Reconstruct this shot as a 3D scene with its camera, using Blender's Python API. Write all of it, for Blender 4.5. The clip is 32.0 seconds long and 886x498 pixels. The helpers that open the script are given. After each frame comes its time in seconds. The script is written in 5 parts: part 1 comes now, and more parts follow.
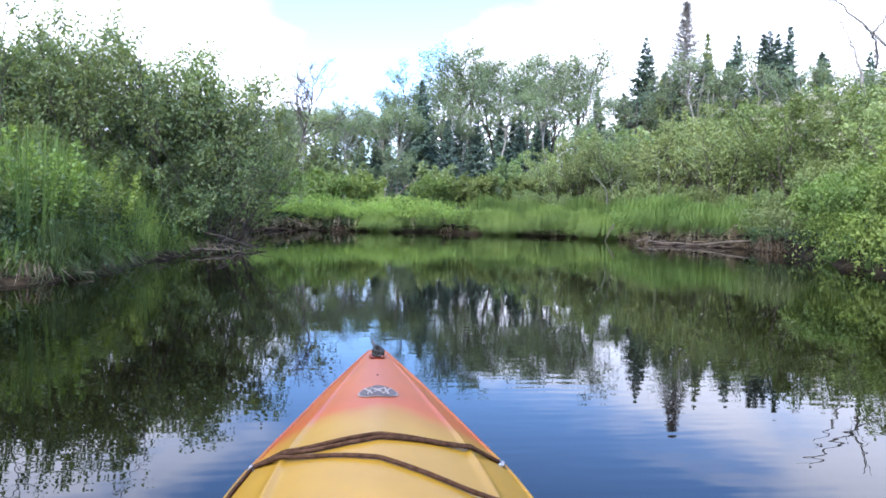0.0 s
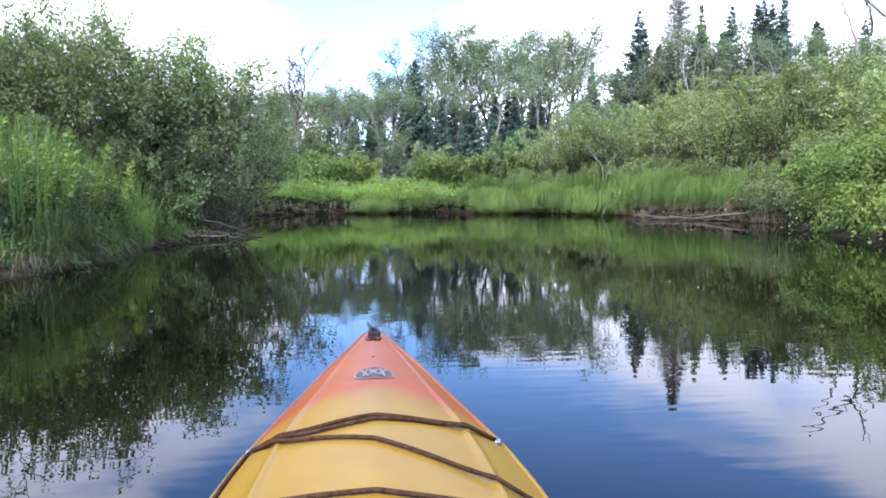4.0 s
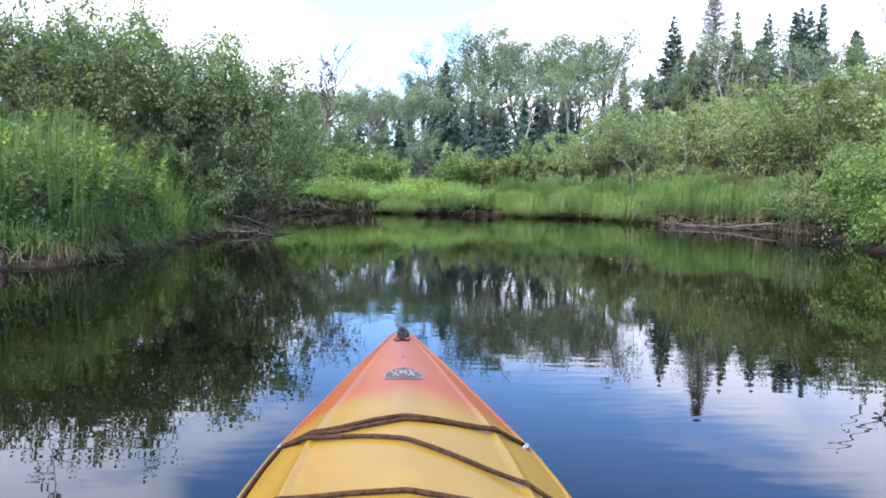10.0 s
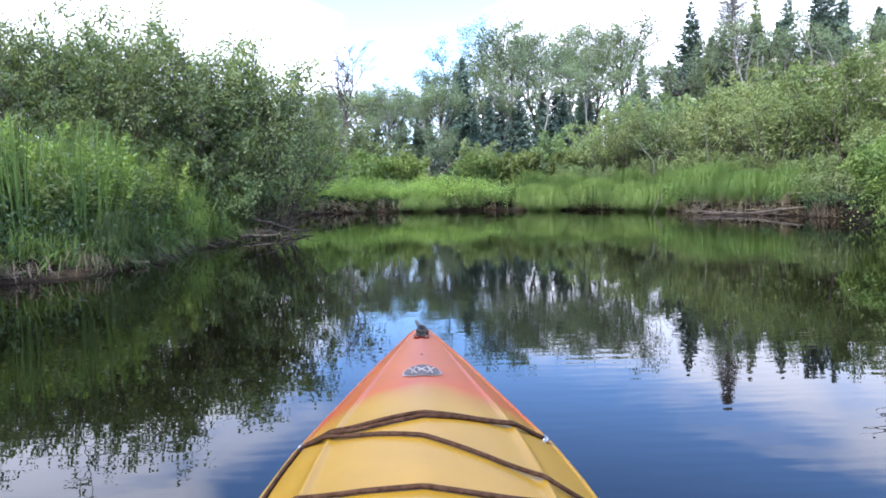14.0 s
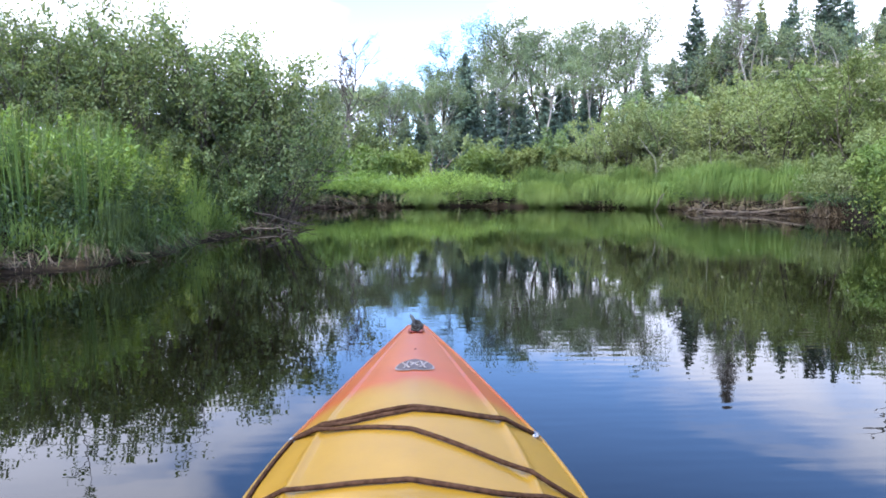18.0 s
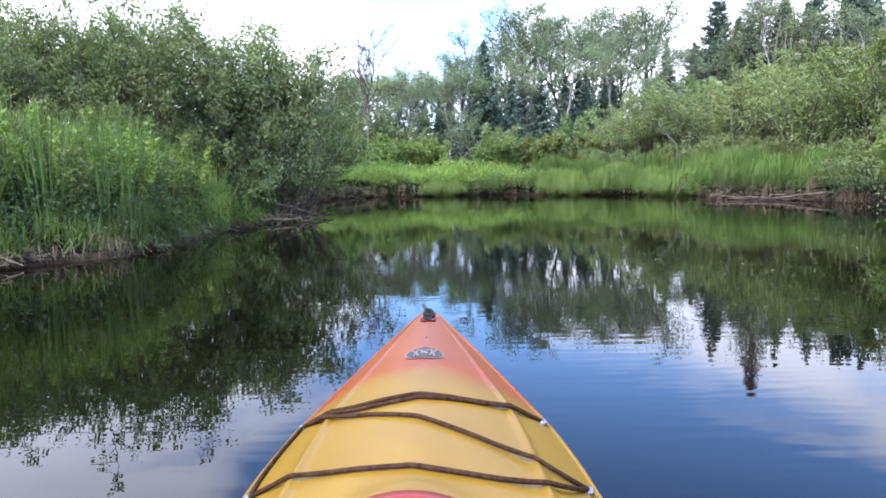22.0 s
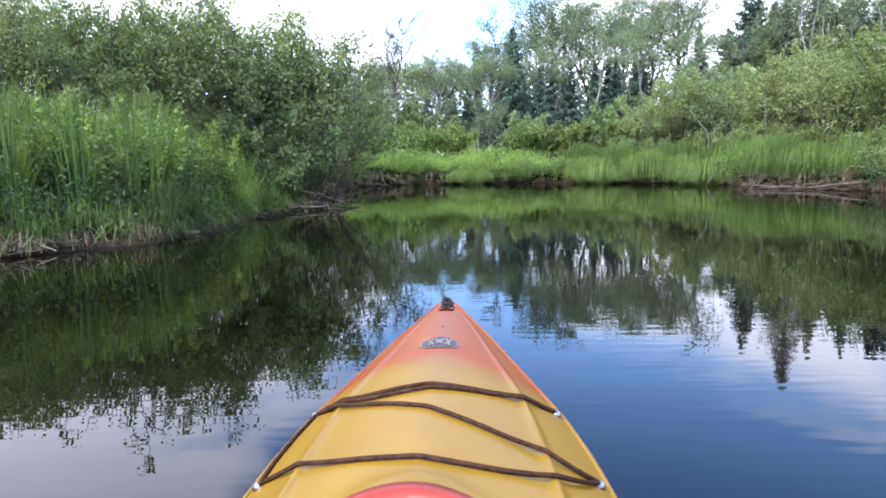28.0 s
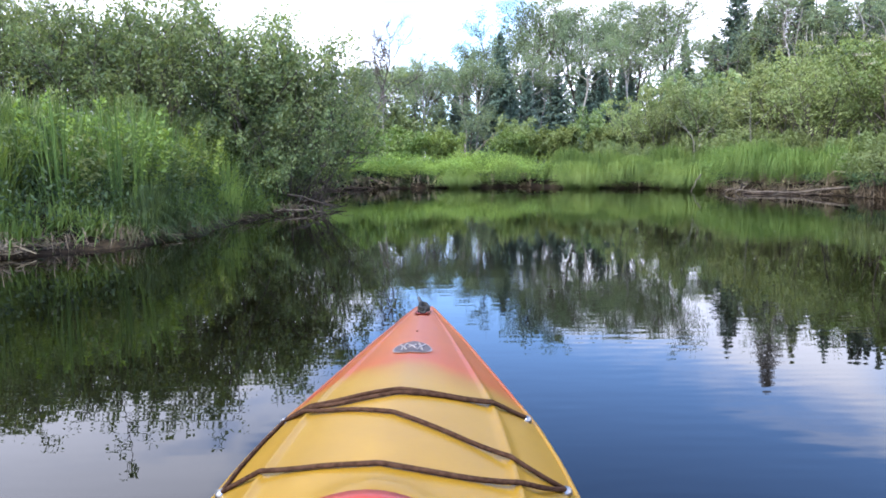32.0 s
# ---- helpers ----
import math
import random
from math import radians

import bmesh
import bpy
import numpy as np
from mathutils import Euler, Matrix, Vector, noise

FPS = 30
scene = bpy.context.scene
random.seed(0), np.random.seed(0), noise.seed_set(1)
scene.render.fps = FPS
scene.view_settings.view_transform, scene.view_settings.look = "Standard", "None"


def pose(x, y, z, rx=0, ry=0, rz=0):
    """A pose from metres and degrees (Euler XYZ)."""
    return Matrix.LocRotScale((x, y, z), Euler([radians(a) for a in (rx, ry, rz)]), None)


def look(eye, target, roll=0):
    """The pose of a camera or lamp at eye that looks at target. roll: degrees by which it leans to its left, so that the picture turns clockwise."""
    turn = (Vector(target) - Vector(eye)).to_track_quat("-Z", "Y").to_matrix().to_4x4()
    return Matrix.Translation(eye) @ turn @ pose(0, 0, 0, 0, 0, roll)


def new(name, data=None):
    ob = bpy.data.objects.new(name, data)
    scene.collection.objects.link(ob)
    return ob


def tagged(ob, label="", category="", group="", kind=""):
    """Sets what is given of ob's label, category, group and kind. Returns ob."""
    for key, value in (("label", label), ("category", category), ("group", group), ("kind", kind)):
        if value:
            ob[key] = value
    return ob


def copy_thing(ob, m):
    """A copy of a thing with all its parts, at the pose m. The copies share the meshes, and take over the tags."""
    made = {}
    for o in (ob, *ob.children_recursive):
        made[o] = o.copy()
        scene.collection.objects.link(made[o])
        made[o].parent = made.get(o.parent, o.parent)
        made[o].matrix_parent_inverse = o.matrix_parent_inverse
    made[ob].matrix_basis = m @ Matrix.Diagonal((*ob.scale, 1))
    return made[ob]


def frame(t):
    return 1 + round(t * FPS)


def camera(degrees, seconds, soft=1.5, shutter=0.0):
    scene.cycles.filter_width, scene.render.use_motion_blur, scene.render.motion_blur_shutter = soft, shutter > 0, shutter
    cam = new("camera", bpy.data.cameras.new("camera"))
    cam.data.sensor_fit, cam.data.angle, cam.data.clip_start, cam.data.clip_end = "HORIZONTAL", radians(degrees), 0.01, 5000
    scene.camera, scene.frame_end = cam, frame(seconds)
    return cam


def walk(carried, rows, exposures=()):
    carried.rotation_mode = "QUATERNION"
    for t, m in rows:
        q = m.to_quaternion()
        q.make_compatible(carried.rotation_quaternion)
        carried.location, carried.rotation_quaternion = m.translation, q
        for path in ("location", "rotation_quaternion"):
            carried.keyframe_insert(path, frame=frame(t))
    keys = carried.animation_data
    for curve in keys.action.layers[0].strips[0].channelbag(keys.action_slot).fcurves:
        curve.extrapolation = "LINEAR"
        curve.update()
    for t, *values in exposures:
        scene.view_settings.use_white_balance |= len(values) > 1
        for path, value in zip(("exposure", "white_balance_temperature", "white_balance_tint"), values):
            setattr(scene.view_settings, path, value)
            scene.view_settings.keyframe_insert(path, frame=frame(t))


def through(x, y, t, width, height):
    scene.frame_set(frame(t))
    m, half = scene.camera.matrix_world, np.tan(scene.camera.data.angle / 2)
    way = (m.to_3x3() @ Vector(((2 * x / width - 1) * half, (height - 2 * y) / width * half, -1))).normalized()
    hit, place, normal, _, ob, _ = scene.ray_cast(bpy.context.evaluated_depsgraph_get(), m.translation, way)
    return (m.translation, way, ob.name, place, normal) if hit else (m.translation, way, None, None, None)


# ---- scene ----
# ---------- camera ----------
# seconds, x, y, z, tilt, turn, lean
PATH = [
    (0, -0.012, 0.022, 0.773, 86.48, -5.01, 0.85),
    (0.5, -0.008, 0.024, 0.776, 86.32, -6.23, 0.50),
    (1, -0.001, 0.025, 0.773, 86.18, -5.87, -0.30),
    (1.5, -0.000, 0.025, 0.771, 86.38, -5.61, -0.59),
    (2, -0.002, 0.023, 0.771, 86.35, -5.61, -0.35),
    (2.5, -0.001, 0.020, 0.769, 85.71, -4.37, -0.50),
    (3, 0.005, 0.023, 0.770, 85.26, -4.70, -0.70),
    (3.5, 0.006, 0.026, 0.770, 85.02, -5.04, -0.88),
    (4, 0.001, 0.024, 0.772, 84.90, -5.18, -0.67),
    (4.5, 0.001, 0.023, 0.771, 84.47, -3.59, -1.01),
    (6.5, -0.009, 0.017, 0.775, 85.12, -3.88, 0.21),
    (7, -0.014, 0.008, 0.778, 85.30, -3.07, 0.47),
    (7.5, -0.014, 0.013, 0.776, 85.33, -2.63, 0.34),
    (8, -0.014, 0.015, 0.777, 85.12, -3.08, 0.39),
    (8.5, -0.012, 0.016, 0.777, 85.11, -3.32, 0.47),
    (9, -0.013, 0.017, 0.778, 85.10, -3.52, 0.72),
    (9.5, -0.016, 0.013, 0.778, 85.08, -3.36, 1.00),
    (10, -0.016, 0.016, 0.777, 85.01, -3.13, 0.82),
    (10.5, -0.017, 0.015, 0.777, 85.09, -2.90, 0.74),
    (11, -0.016, 0.013, 0.777, 85.08, -2.87, 0.58),
    (11.5, -0.013, 0.013, 0.777, 84.96, -2.32, -0.13),
    (12, -0.018, 0.010, 0.778, 85.15, -2.18, 0.55),
    (12.5, -0.020, 0.011, 0.777, 85.01, -2.72, 1.05),
    (13, -0.019, 0.012, 0.778, 85.57, -2.26, 0.71),
    (13.5, -0.010, 0.011, 0.778, 85.12, -1.54, -0.50),
    (14, 0.003, 0.014, 0.776, 84.76, -1.28, -1.42),
    (14.5, 0.004, 0.012, 0.774, 84.71, -1.28, -1.98),
    (16.5, 0.002, 0.013, 0.773, 84.56, -0.87, -0.46),
    (17, 0.005, 0.011, 0.775, 84.75, -1.31, 0.00),
    (17.5, 0.011, 0.011, 0.774, 84.68, -1.32, -0.39),
    (18, 0.019, 0.011, 0.775, 84.40, -1.15, -0.70),
    (18.5, 0.021, 0.007, 0.776, 84.43, -0.81, -0.09),
    (19, 0.019, 0.009, 0.777, 84.31, -0.49, 0.13),
    (19.5, 0.018, 0.010, 0.778, 84.40, -0.51, 0.45),
    (20, 0.025, 0.009, 0.778, 83.85, 0.22, -0.09),
    (20.5, 0.031, 0.012, 0.776, 83.86, -0.07, -0.21),
    (21, 0.034, 0.006, 0.778, 83.50, -0.01, -0.64),
    (21.5, 0.038, 0.004, 0.778, 83.52, -0.22, -0.75),
    (22, 0.045, 0.005, 0.774, 83.56, 0.53, -1.39),
    (22.5, 0.044, 0.004, 0.774, 83.38, 1.09, -1.12),
    (23, 0.041, 0.003, 0.777, 83.50, 1.79, -0.66),
    (23.5, 0.049, 0.004, 0.775, 83.44, 2.04, -1.23),
    (24, 0.054, 0.008, 0.775, 83.24, 2.37, -1.63),
    (24.5, 0.057, 0.006, 0.775, 83.14, 2.62, -1.83),
    (25, 0.052, 0.007, 0.776, 83.23, 2.49, -1.30),
    (25.5, 0.054, 0.004, 0.775, 83.06, 2.83, -1.43),
    (27.5, 0.071, 0.015, 0.773, 82.78, 3.27, -2.13),
    (28, 0.070, 0.017, 0.774, 82.65, 2.80, -1.26),
    (28.5, 0.072, 0.020, 0.772, 82.71, 2.67, -1.29),
    (29, 0.074, 0.020, 0.774, 82.74, 2.07, -1.20),
    (29.5, 0.085, 0.018, 0.771, 82.43, 3.16, -2.02),
    (30, 0.091, 0.027, 0.769, 82.37, 2.92, -2.36),
    (30.5, 0.094, 0.030, 0.769, 82.44, 2.73, -2.19),
    (31, 0.093, 0.027, 0.769, 82.49, 2.13, -1.59),
    (31.5, 0.096, 0.026, 0.770, 82.48, 1.96, -1.22),
    (32, 0.102, 0.028, 0.773, 82.93, 1.82, -1.00),
]
EXPOSURE = 2.14
cam = camera(64.0, 32.0, soft=1.75)
walk(cam, [(t, pose(x, y, z, a, 0, b) @ pose(0, 0, 0, 0, 0, c)) for t, x, y, z, a, b, c in PATH],
     exposures=[(0.0, EXPOSURE, 5850, 9), (11.0, EXPOSURE, 5890, 9), (19.0, EXPOSURE, 5940, 9), (28.0, EXPOSURE, 6050, 9), (32.0, EXPOSURE, 6050, 9)])

# ---------- sky and sun ----------
SUN_UP, SUN_TURN = 50.0, 218.0      # degrees above the horizon; compass turn from +y towards +x


def make_world():
    w = bpy.data.worlds.new("sky")
    scene.world = w
    w.use_nodes = True
    nt = w.node_tree
    nt.nodes.clear()
    n, l = nt.nodes, nt.links
    out = n.new("ShaderNodeOutputWorld")
    bg = n.new("ShaderNodeBackground")
    bg.inputs["Strength"].default_value = 0.15
    sky = n.new("ShaderNodeTexSky")
    sky.sky_type = "NISHITA"
    sky.sun_disc = False
    sky.sun_elevation, sky.sun_rotation = radians(SUN_UP), radians(SUN_TURN)
    sky.air_density, sky.dust_density, sky.ozone_density = 1.0, 0.3, 4.0
    tc = n.new("ShaderNodeTexCoord")
    mp = n.new("ShaderNodeMapping")
    mp.inputs["Scale"].default_value = (1.0, 1.0, 2.4)
    mp.inputs["Location"].default_value = (3.1, 0.4, 0.0)
    l.new(tc.outputs["Generated"], mp.inputs["Vector"])
    nz = n.new("ShaderNodeTexNoise")
    nz.inputs["Scale"].default_value = 2.3
    nz.inputs["Detail"].default_value = 7
    nz.inputs["Roughness"].default_value = 0.52
    nz.inputs["Distortion"].default_value = 0.35
    l.new(mp.outputs["Vector"], nz.inputs["Vector"])
    sep = n.new("ShaderNodeSeparateXYZ")
    l.new(tc.outputs["Generated"], sep.inputs[0])
    low = n.new("ShaderNodeMapRange")        # cloud thickens towards the horizon
    low.inputs["From Min"].default_value, low.inputs["From Max"].default_value = 0.10, 0.36
    low.inputs["To Min"].default_value, low.inputs["To Max"].default_value = 0.26, -0.15
    l.new(sep.outputs["Z"], low.inputs["Value"])
    add = n.new("ShaderNodeMath")
    add.operation = "ADD"
    l.new(nz.outputs["Fac"], add.inputs[0])
    l.new(low.outputs["Result"], add.inputs[1])
    absx = n.new("ShaderNodeMath")           # clearer ahead, cloudier to both sides
    absx.operation = "ABSOLUTE"
    l.new(sep.outputs["X"], absx.inputs[0])
    wide = n.new("ShaderNodeMath")
    wide.operation = "MULTIPLY_ADD"
    l.new(absx.outputs[0], wide.inputs[0])
    wide.inputs[1].default_value = 0.39
    west = n.new("ShaderNodeMapRange")       # thin cloud over the left half of the sky
    west.inputs["From Min"].default_value, west.inputs["From Max"].default_value = -0.30, -0.05
    west.inputs["To Min"].default_value, west.inputs["To Max"].default_value = 0.22, 0.0
    l.new(sep.outputs["X"], west.inputs["Value"])
    lee = n.new("ShaderNodeMath")
    lee.operation = "ADD"
    l.new(west.outputs["Result"], lee.inputs[0])
    east = n.new("ShaderNodeMath")
    east.operation = "SUBTRACT"
    east.use_clamp = True
    l.new(sep.outputs["X"], east.inputs[0])
    east.inputs[1].default_value = 0.30
    luv = n.new("ShaderNodeMath")            # a broad bank of cloud to the right
    luv.operation = "MULTIPLY_ADD"
    l.new(east.outputs[0], luv.inputs[0])
    luv.inputs[1].default_value = 0.43
    l.new(add.outputs[0], luv.inputs[2])
    l.new(luv.outputs[0], lee.inputs[1])
    l.new(lee.outputs[0], wide.inputs[2])
    ramp = n.new("ShaderNodeMapRange")
    ramp.interpolation_type = "SMOOTHSTEP"
    ramp.inputs["From Min"].default_value, ramp.inputs["From Max"].default_value = 0.585, 0.80
    l.new(wide.outputs[0], ramp.inputs["Value"])
    mix = n.new("ShaderNodeMix")
    mix.data_type = "RGBA"
    mix.inputs["B"].default_value = (4.9, 4.9, 5.7, 1)
    l.new(ramp.outputs["Result"], mix.inputs["Factor"])
    tint = n.new("ShaderNodeMix")
    tint.data_type, tint.blend_type = "RGBA", "MULTIPLY"
    tint.inputs["Factor"].default_value = 1.0
    tint.inputs["B"].default_value = (0.79, 0.83, 0.97, 1)
    l.new(sky.outputs["Color"], tint.inputs["A"])
    l.new(tint.outputs["Result"], mix.inputs["A"])
    l.new(mix.outputs["Result"], bg.inputs["Color"])
    l.new(bg.outputs[0], out.inputs["Surface"])


make_world()
sun = new("sun", bpy.data.lights.new("sun", "SUN"))
sun.data.energy, sun.data.angle, sun.data.color = 1.6, radians(6.0), (1.0, 0.95, 0.86)
_a, _e = radians(SUN_TURN), radians(SUN_UP)
sun.matrix_world = look((50 * math.sin(_a) * math.cos(_e), 50 * math.cos(_a) * math.cos(_e), 50 * math.sin(_e)), (0, 0, 0))


# ---------- materials ----------
def node_material(name):
    m = bpy.data.materials.new(name)
    m.use_nodes = True
    nt = m.node_tree
    return m, nt.nodes, nt.links, nt.nodes["Principled BSDF"]


def ramp_node(n, l, source, stops):
    r = n.new("ShaderNodeValToRGB")
    els = r.color_ramp.elements
    while len(els) < len(stops):
        els.new(0.5)
    for e, (p, c) in zip(els, stops):
        e.position, e.color = p, (*c, 1)
    l.new(source, r.inputs["Fac"])
    return r.outputs["Color"]


def noise_node(n, l, scale, detail=4, coords="Object", rough=0.55, stretch=(1, 1, 1)):
    tc = n.new("ShaderNodeTexCoord")
    mp = n.new("ShaderNodeMapping")
    mp.inputs["Scale"].default_value = stretch
    l.new(tc.outputs[coords], mp.inputs["Vector"])
    z = n.new("ShaderNodeTexNoise")
    z.inputs["Scale"].default_value, z.inputs["Detail"].default_value, z.inputs["Roughness"].default_value = scale, detail, rough
    l.new(mp.outputs["Vector"], z.inputs["Vector"])
    return z.outputs["Fac"]


def mix_node(n, l, fac, a, b, blend="MIX"):
    m = n.new("ShaderNodeMix")
    m.data_type, m.blend_type = "RGBA", blend
    for key, v in (("Factor", fac), ("A", a), ("B", b)):
        if isinstance(v, bpy.types.NodeSocket):
            l.new(v, m.inputs[key])
        elif key == "Factor":
            m.inputs[key].default_value = v
        else:
            m.inputs[key].default_value = (*v, 1)
    return m.outputs["Result"]


def bump_node(n, l, height, strength, distance, target):
    b = n.new("ShaderNodeBump")
    b.inputs["Strength"].default_value, b.inputs["Distance"].default_value = strength, distance
    l.new(height, b.inputs["Height"])
    l.new(b.outputs["Normal"], target.inputs["Normal"])


def leaf_material(name, dark, mid, light, through=0.35, rough=0.5, patch=1.6, gloss=0.35):
    """Leaves vary one by one and in clumps, and let some light through."""
    m, n, l, p = node_material(name)
    g = n.new("ShaderNodeNewGeometry")
    one = ramp_node(n, l, g.outputs["Random Per Island"], [(0.0, dark), (0.55, mid), (1.0, light)])
    clump = ramp_node(n, l, noise_node(n, l, patch, 3), [(0.3, dark), (0.52, mid), (0.72, light)])
    col = mix_node(n, l, 0.5, one, clump)
    oi = n.new("ShaderNodeObjectInfo")
    hs = n.new("ShaderNodeHueSaturation")
    mr = n.new("ShaderNodeMapRange")
    mr.inputs["To Min"].default_value, mr.inputs["To Max"].default_value = 0.8, 1.2
    l.new(oi.outputs["Random"], mr.inputs["Value"])
    l.new(mr.outputs["Result"], hs.inputs["Value"])
    hue = n.new("ShaderNodeMapRange")
    hue.inputs["To Min"].default_value, hue.inputs["To Max"].default_value = 0.515, 0.485
    swap = n.new("ShaderNodeMath")
    swap.operation = "FRACT"
    many = n.new("ShaderNodeMath")
    many.operation = "MULTIPLY"
    many.inputs[1].default_value = 7.31
    l.new(oi.outputs["Random"], many.inputs[0])
    l.new(many.outputs[0], swap.inputs[0])
    l.new(swap.outputs[0], hue.inputs["Value"])
    l.new(hue.outputs["Result"], hs.inputs["Hue"])
    l.new(col, hs.inputs["Color"])
    l.new(hs.outputs["Color"], p.inputs["Base Color"])
    p.inputs["Roughness"].default_value = rough
    p.inputs["Specular IOR Level"].default_value = gloss
    tr = n.new("ShaderNodeBsdfTranslucent")
    warm = mix_node(n, l, 1.0, hs.outputs["Color"], (1.15, 1.1, 0.5), "MULTIPLY")
    l.new(warm, tr.inputs["Color"])
    ms = n.new("ShaderNodeMixShader")
    ms.inputs["Fac"].default_value = through
    l.new(p.outputs[0], ms.inputs[1])
    l.new(tr.outputs[0], ms.inputs[2])
    l.new(ms.outputs[0], n["Material Output"].inputs["Surface"])
    return m


def bark_material(name, dark, light, scale=9.0):
    m, n, l, p = node_material(name)
    f = noise_node(n, l, scale, 6, stretch=(1, 1, 0.3))
    l.new(ramp_node(n, l, f, [(0.32, dark), (0.68, light)]), p.inputs["Base Color"])
    p.inputs["Roughness"].default_value = 0.85
    bump_node(n, l, f, 0.6, 0.01, p)
    return m


ALDER = leaf_material("alder_leaf", (0.080, 0.122, 0.062), (0.175, 0.235, 0.110), (0.30, 0.355, 0.18), through=0.46, rough=0.42)
# leaf tone darkened to carry the shade of undercuts and hollows
SHADE_LEAF = leaf_material("shade_dark_leaf", (0.024, 0.046, 0.022), (0.055, 0.095, 0.042), (0.12, 0.18, 0.075))
SHRUB = leaf_material("shrub_leaf", (0.096, 0.134, 0.054), (0.205, 0.260, 0.106), (0.33, 0.385, 0.17))
BRIGHT = leaf_material("bright_leaf", (0.084, 0.132, 0.038), (0.160, 0.235, 0.064), (0.25, 0.33, 0.096))
LIME = leaf_material("lime_leaf", (0.13, 0.20, 0.044), (0.235, 0.335, 0.075), (0.33, 0.435, 0.12))
FRESH = leaf_material("fresh_leaf", (0.11, 0.17, 0.044), (0.20, 0.285, 0.070), (0.30, 0.385, 0.105))
OLIVE = leaf_material("olive_leaf", (0.080, 0.112, 0.036), (0.155, 0.198, 0.064), (0.245, 0.28, 0.10))
# paler and bluer than near leaves: distance haze put into the colour
FARLEAF = leaf_material("haze_tree_leaf", (0.11, 0.160, 0.108), (0.19, 0.25, 0.165), (0.285, 0.35, 0.235), through=0.45, patch=0.7)
# needles lightened towards blue so their colour holds the sky haze
NEEDLE = leaf_material("haze_spruce_needle", (0.052, 0.088, 0.068), (0.094, 0.142, 0.108), (0.15, 0.21, 0.16), through=0.1, patch=0.8)
GRASS = leaf_material("grass_blade", (0.066, 0.108, 0.034), (0.148, 0.212, 0.060), (0.235, 0.30, 0.095), patch=1.2, rough=0.65, gloss=0.12)
SEDGE = leaf_material("sedge_blade", (0.040, 0.078, 0.026), (0.104, 0.168, 0.048), (0.20, 0.27, 0.082), patch=1.9, rough=0.6, gloss=0.18)
# shaded copy of the sedge: about half as bright
SHADE_SEDGE = leaf_material("shade_sedge_blade", (0.020, 0.036, 0.016), (0.048, 0.078, 0.032), (0.10, 0.145, 0.055), patch=1.9, rough=0.6, gloss=0.18)
STRAW = leaf_material("dry_blade", (0.070, 0.052, 0.032), (0.160, 0.124, 0.080), (0.29, 0.24, 0.16), through=0.1)
PETAL = leaf_material("cream_petal", (0.28, 0.27, 0.20), (0.42, 0.41, 0.32), (0.58, 0.56, 0.46), through=0.2)
BARK = bark_material("grey_brown_bark", (0.035, 0.028, 0.022), (0.12, 0.10, 0.085))
PALE = bark_material("pale_bark", (0.13, 0.12, 0.10), (0.32, 0.30, 0.27))
DEAD = bark_material("dead_wood", (0.11, 0.10, 0.09), (0.28, 0.26, 0.235), 14)
DRIFT = bark_material("grey_driftwood", (0.045, 0.034, 0.025), (0.13, 0.105, 0.08), 14)
ROOT = bark_material("wet_root", (0.022, 0.015, 0.010), (0.085, 0.060, 0.042), 14)


def ground_material():
    m, n, l, p = node_material("bank_soil")
    f = noise_node(n, l, 1.3, 8)
    g = noise_node(n, l, 14.0, 5)
    soil = ramp_node(n, l, f, [(0.3, (0.008, 0.006, 0.004)), (0.5, (0.017, 0.012, 0.008)), (0.7, (0.035, 0.026, 0.016))])
    fine = ramp_node(n, l, g, [(0.3, (0.35, 0.33, 0.3)), (0.7, (1.25, 1.2, 1.1))])
    l.new(mix_node(n, l, 1.0, soil, fine, "MULTIPLY"), p.inputs["Base Color"])
    p.inputs["Roughness"].default_value = 0.85
    p.inputs["Specular IOR Level"].default_value = 0.12
    bump_node(n, l, g, 0.8, 0.03, p)
    return m


def peat_material():
    m, n, l, p = node_material("shade_dark_peat")
    f = noise_node(n, l, 5.0, 6, stretch=(1, 1, 2.2))
    # bank soil made near-black: the overhang's shade is in this colour
    l.new(ramp_node(n, l, f, [(0.35, (0.004, 0.003, 0.0022)), (0.55, (0.009, 0.0065, 0.0045)), (0.75, (0.026, 0.018, 0.012))]), p.inputs["Base Color"])
    p.inputs["Roughness"].default_value = 0.9
    p.inputs["Specular IOR Level"].default_value = 0.1
    bump_node(n, l, f, 1.0, 0.06, p)
    return m


def water_material():
    m, n, l, p = node_material("dark_river_water")
    p.inputs["Base Color"].default_value = (0.0016, 0.0012, 0.0006, 1)
    p.inputs["Roughness"].default_value = 0.004
    p.inputs["IOR"].default_value = 1.333
    a = noise_node(n, l, 2.4, 0, stretch=(0.6, 1.8, 1))
    b = noise_node(n, l, 12.0, 0, stretch=(0.5, 1.7, 1))
    patch = noise_node(n, l, 0.35, 2)
    mp = n.new("ShaderNodeMapRange")
    mp.inputs["From Min"].default_value, mp.inputs["From Max"].default_value = 0.35, 0.65
    mp.inputs["To Min"].default_value, mp.inputs["To Max"].default_value = 0.25, 1.0
    l.new(patch, mp.inputs["Value"])
    s = n.new("ShaderNodeMath")
    s.operation = "MULTIPLY_ADD"
    l.new(b, s.inputs[0])
    s.inputs[1].default_value = 0.55
    l.new(a, s.inputs[2])
    k = n.new("ShaderNodeMath")
    k.operation = "MULTIPLY"
    l.new(s.outputs[0], k.inputs[0])
    l.new(mp.outputs["Result"], k.inputs[1])
    bump_node(n, l, k.outputs[0], 1.0, 0.0008, p)
    return m


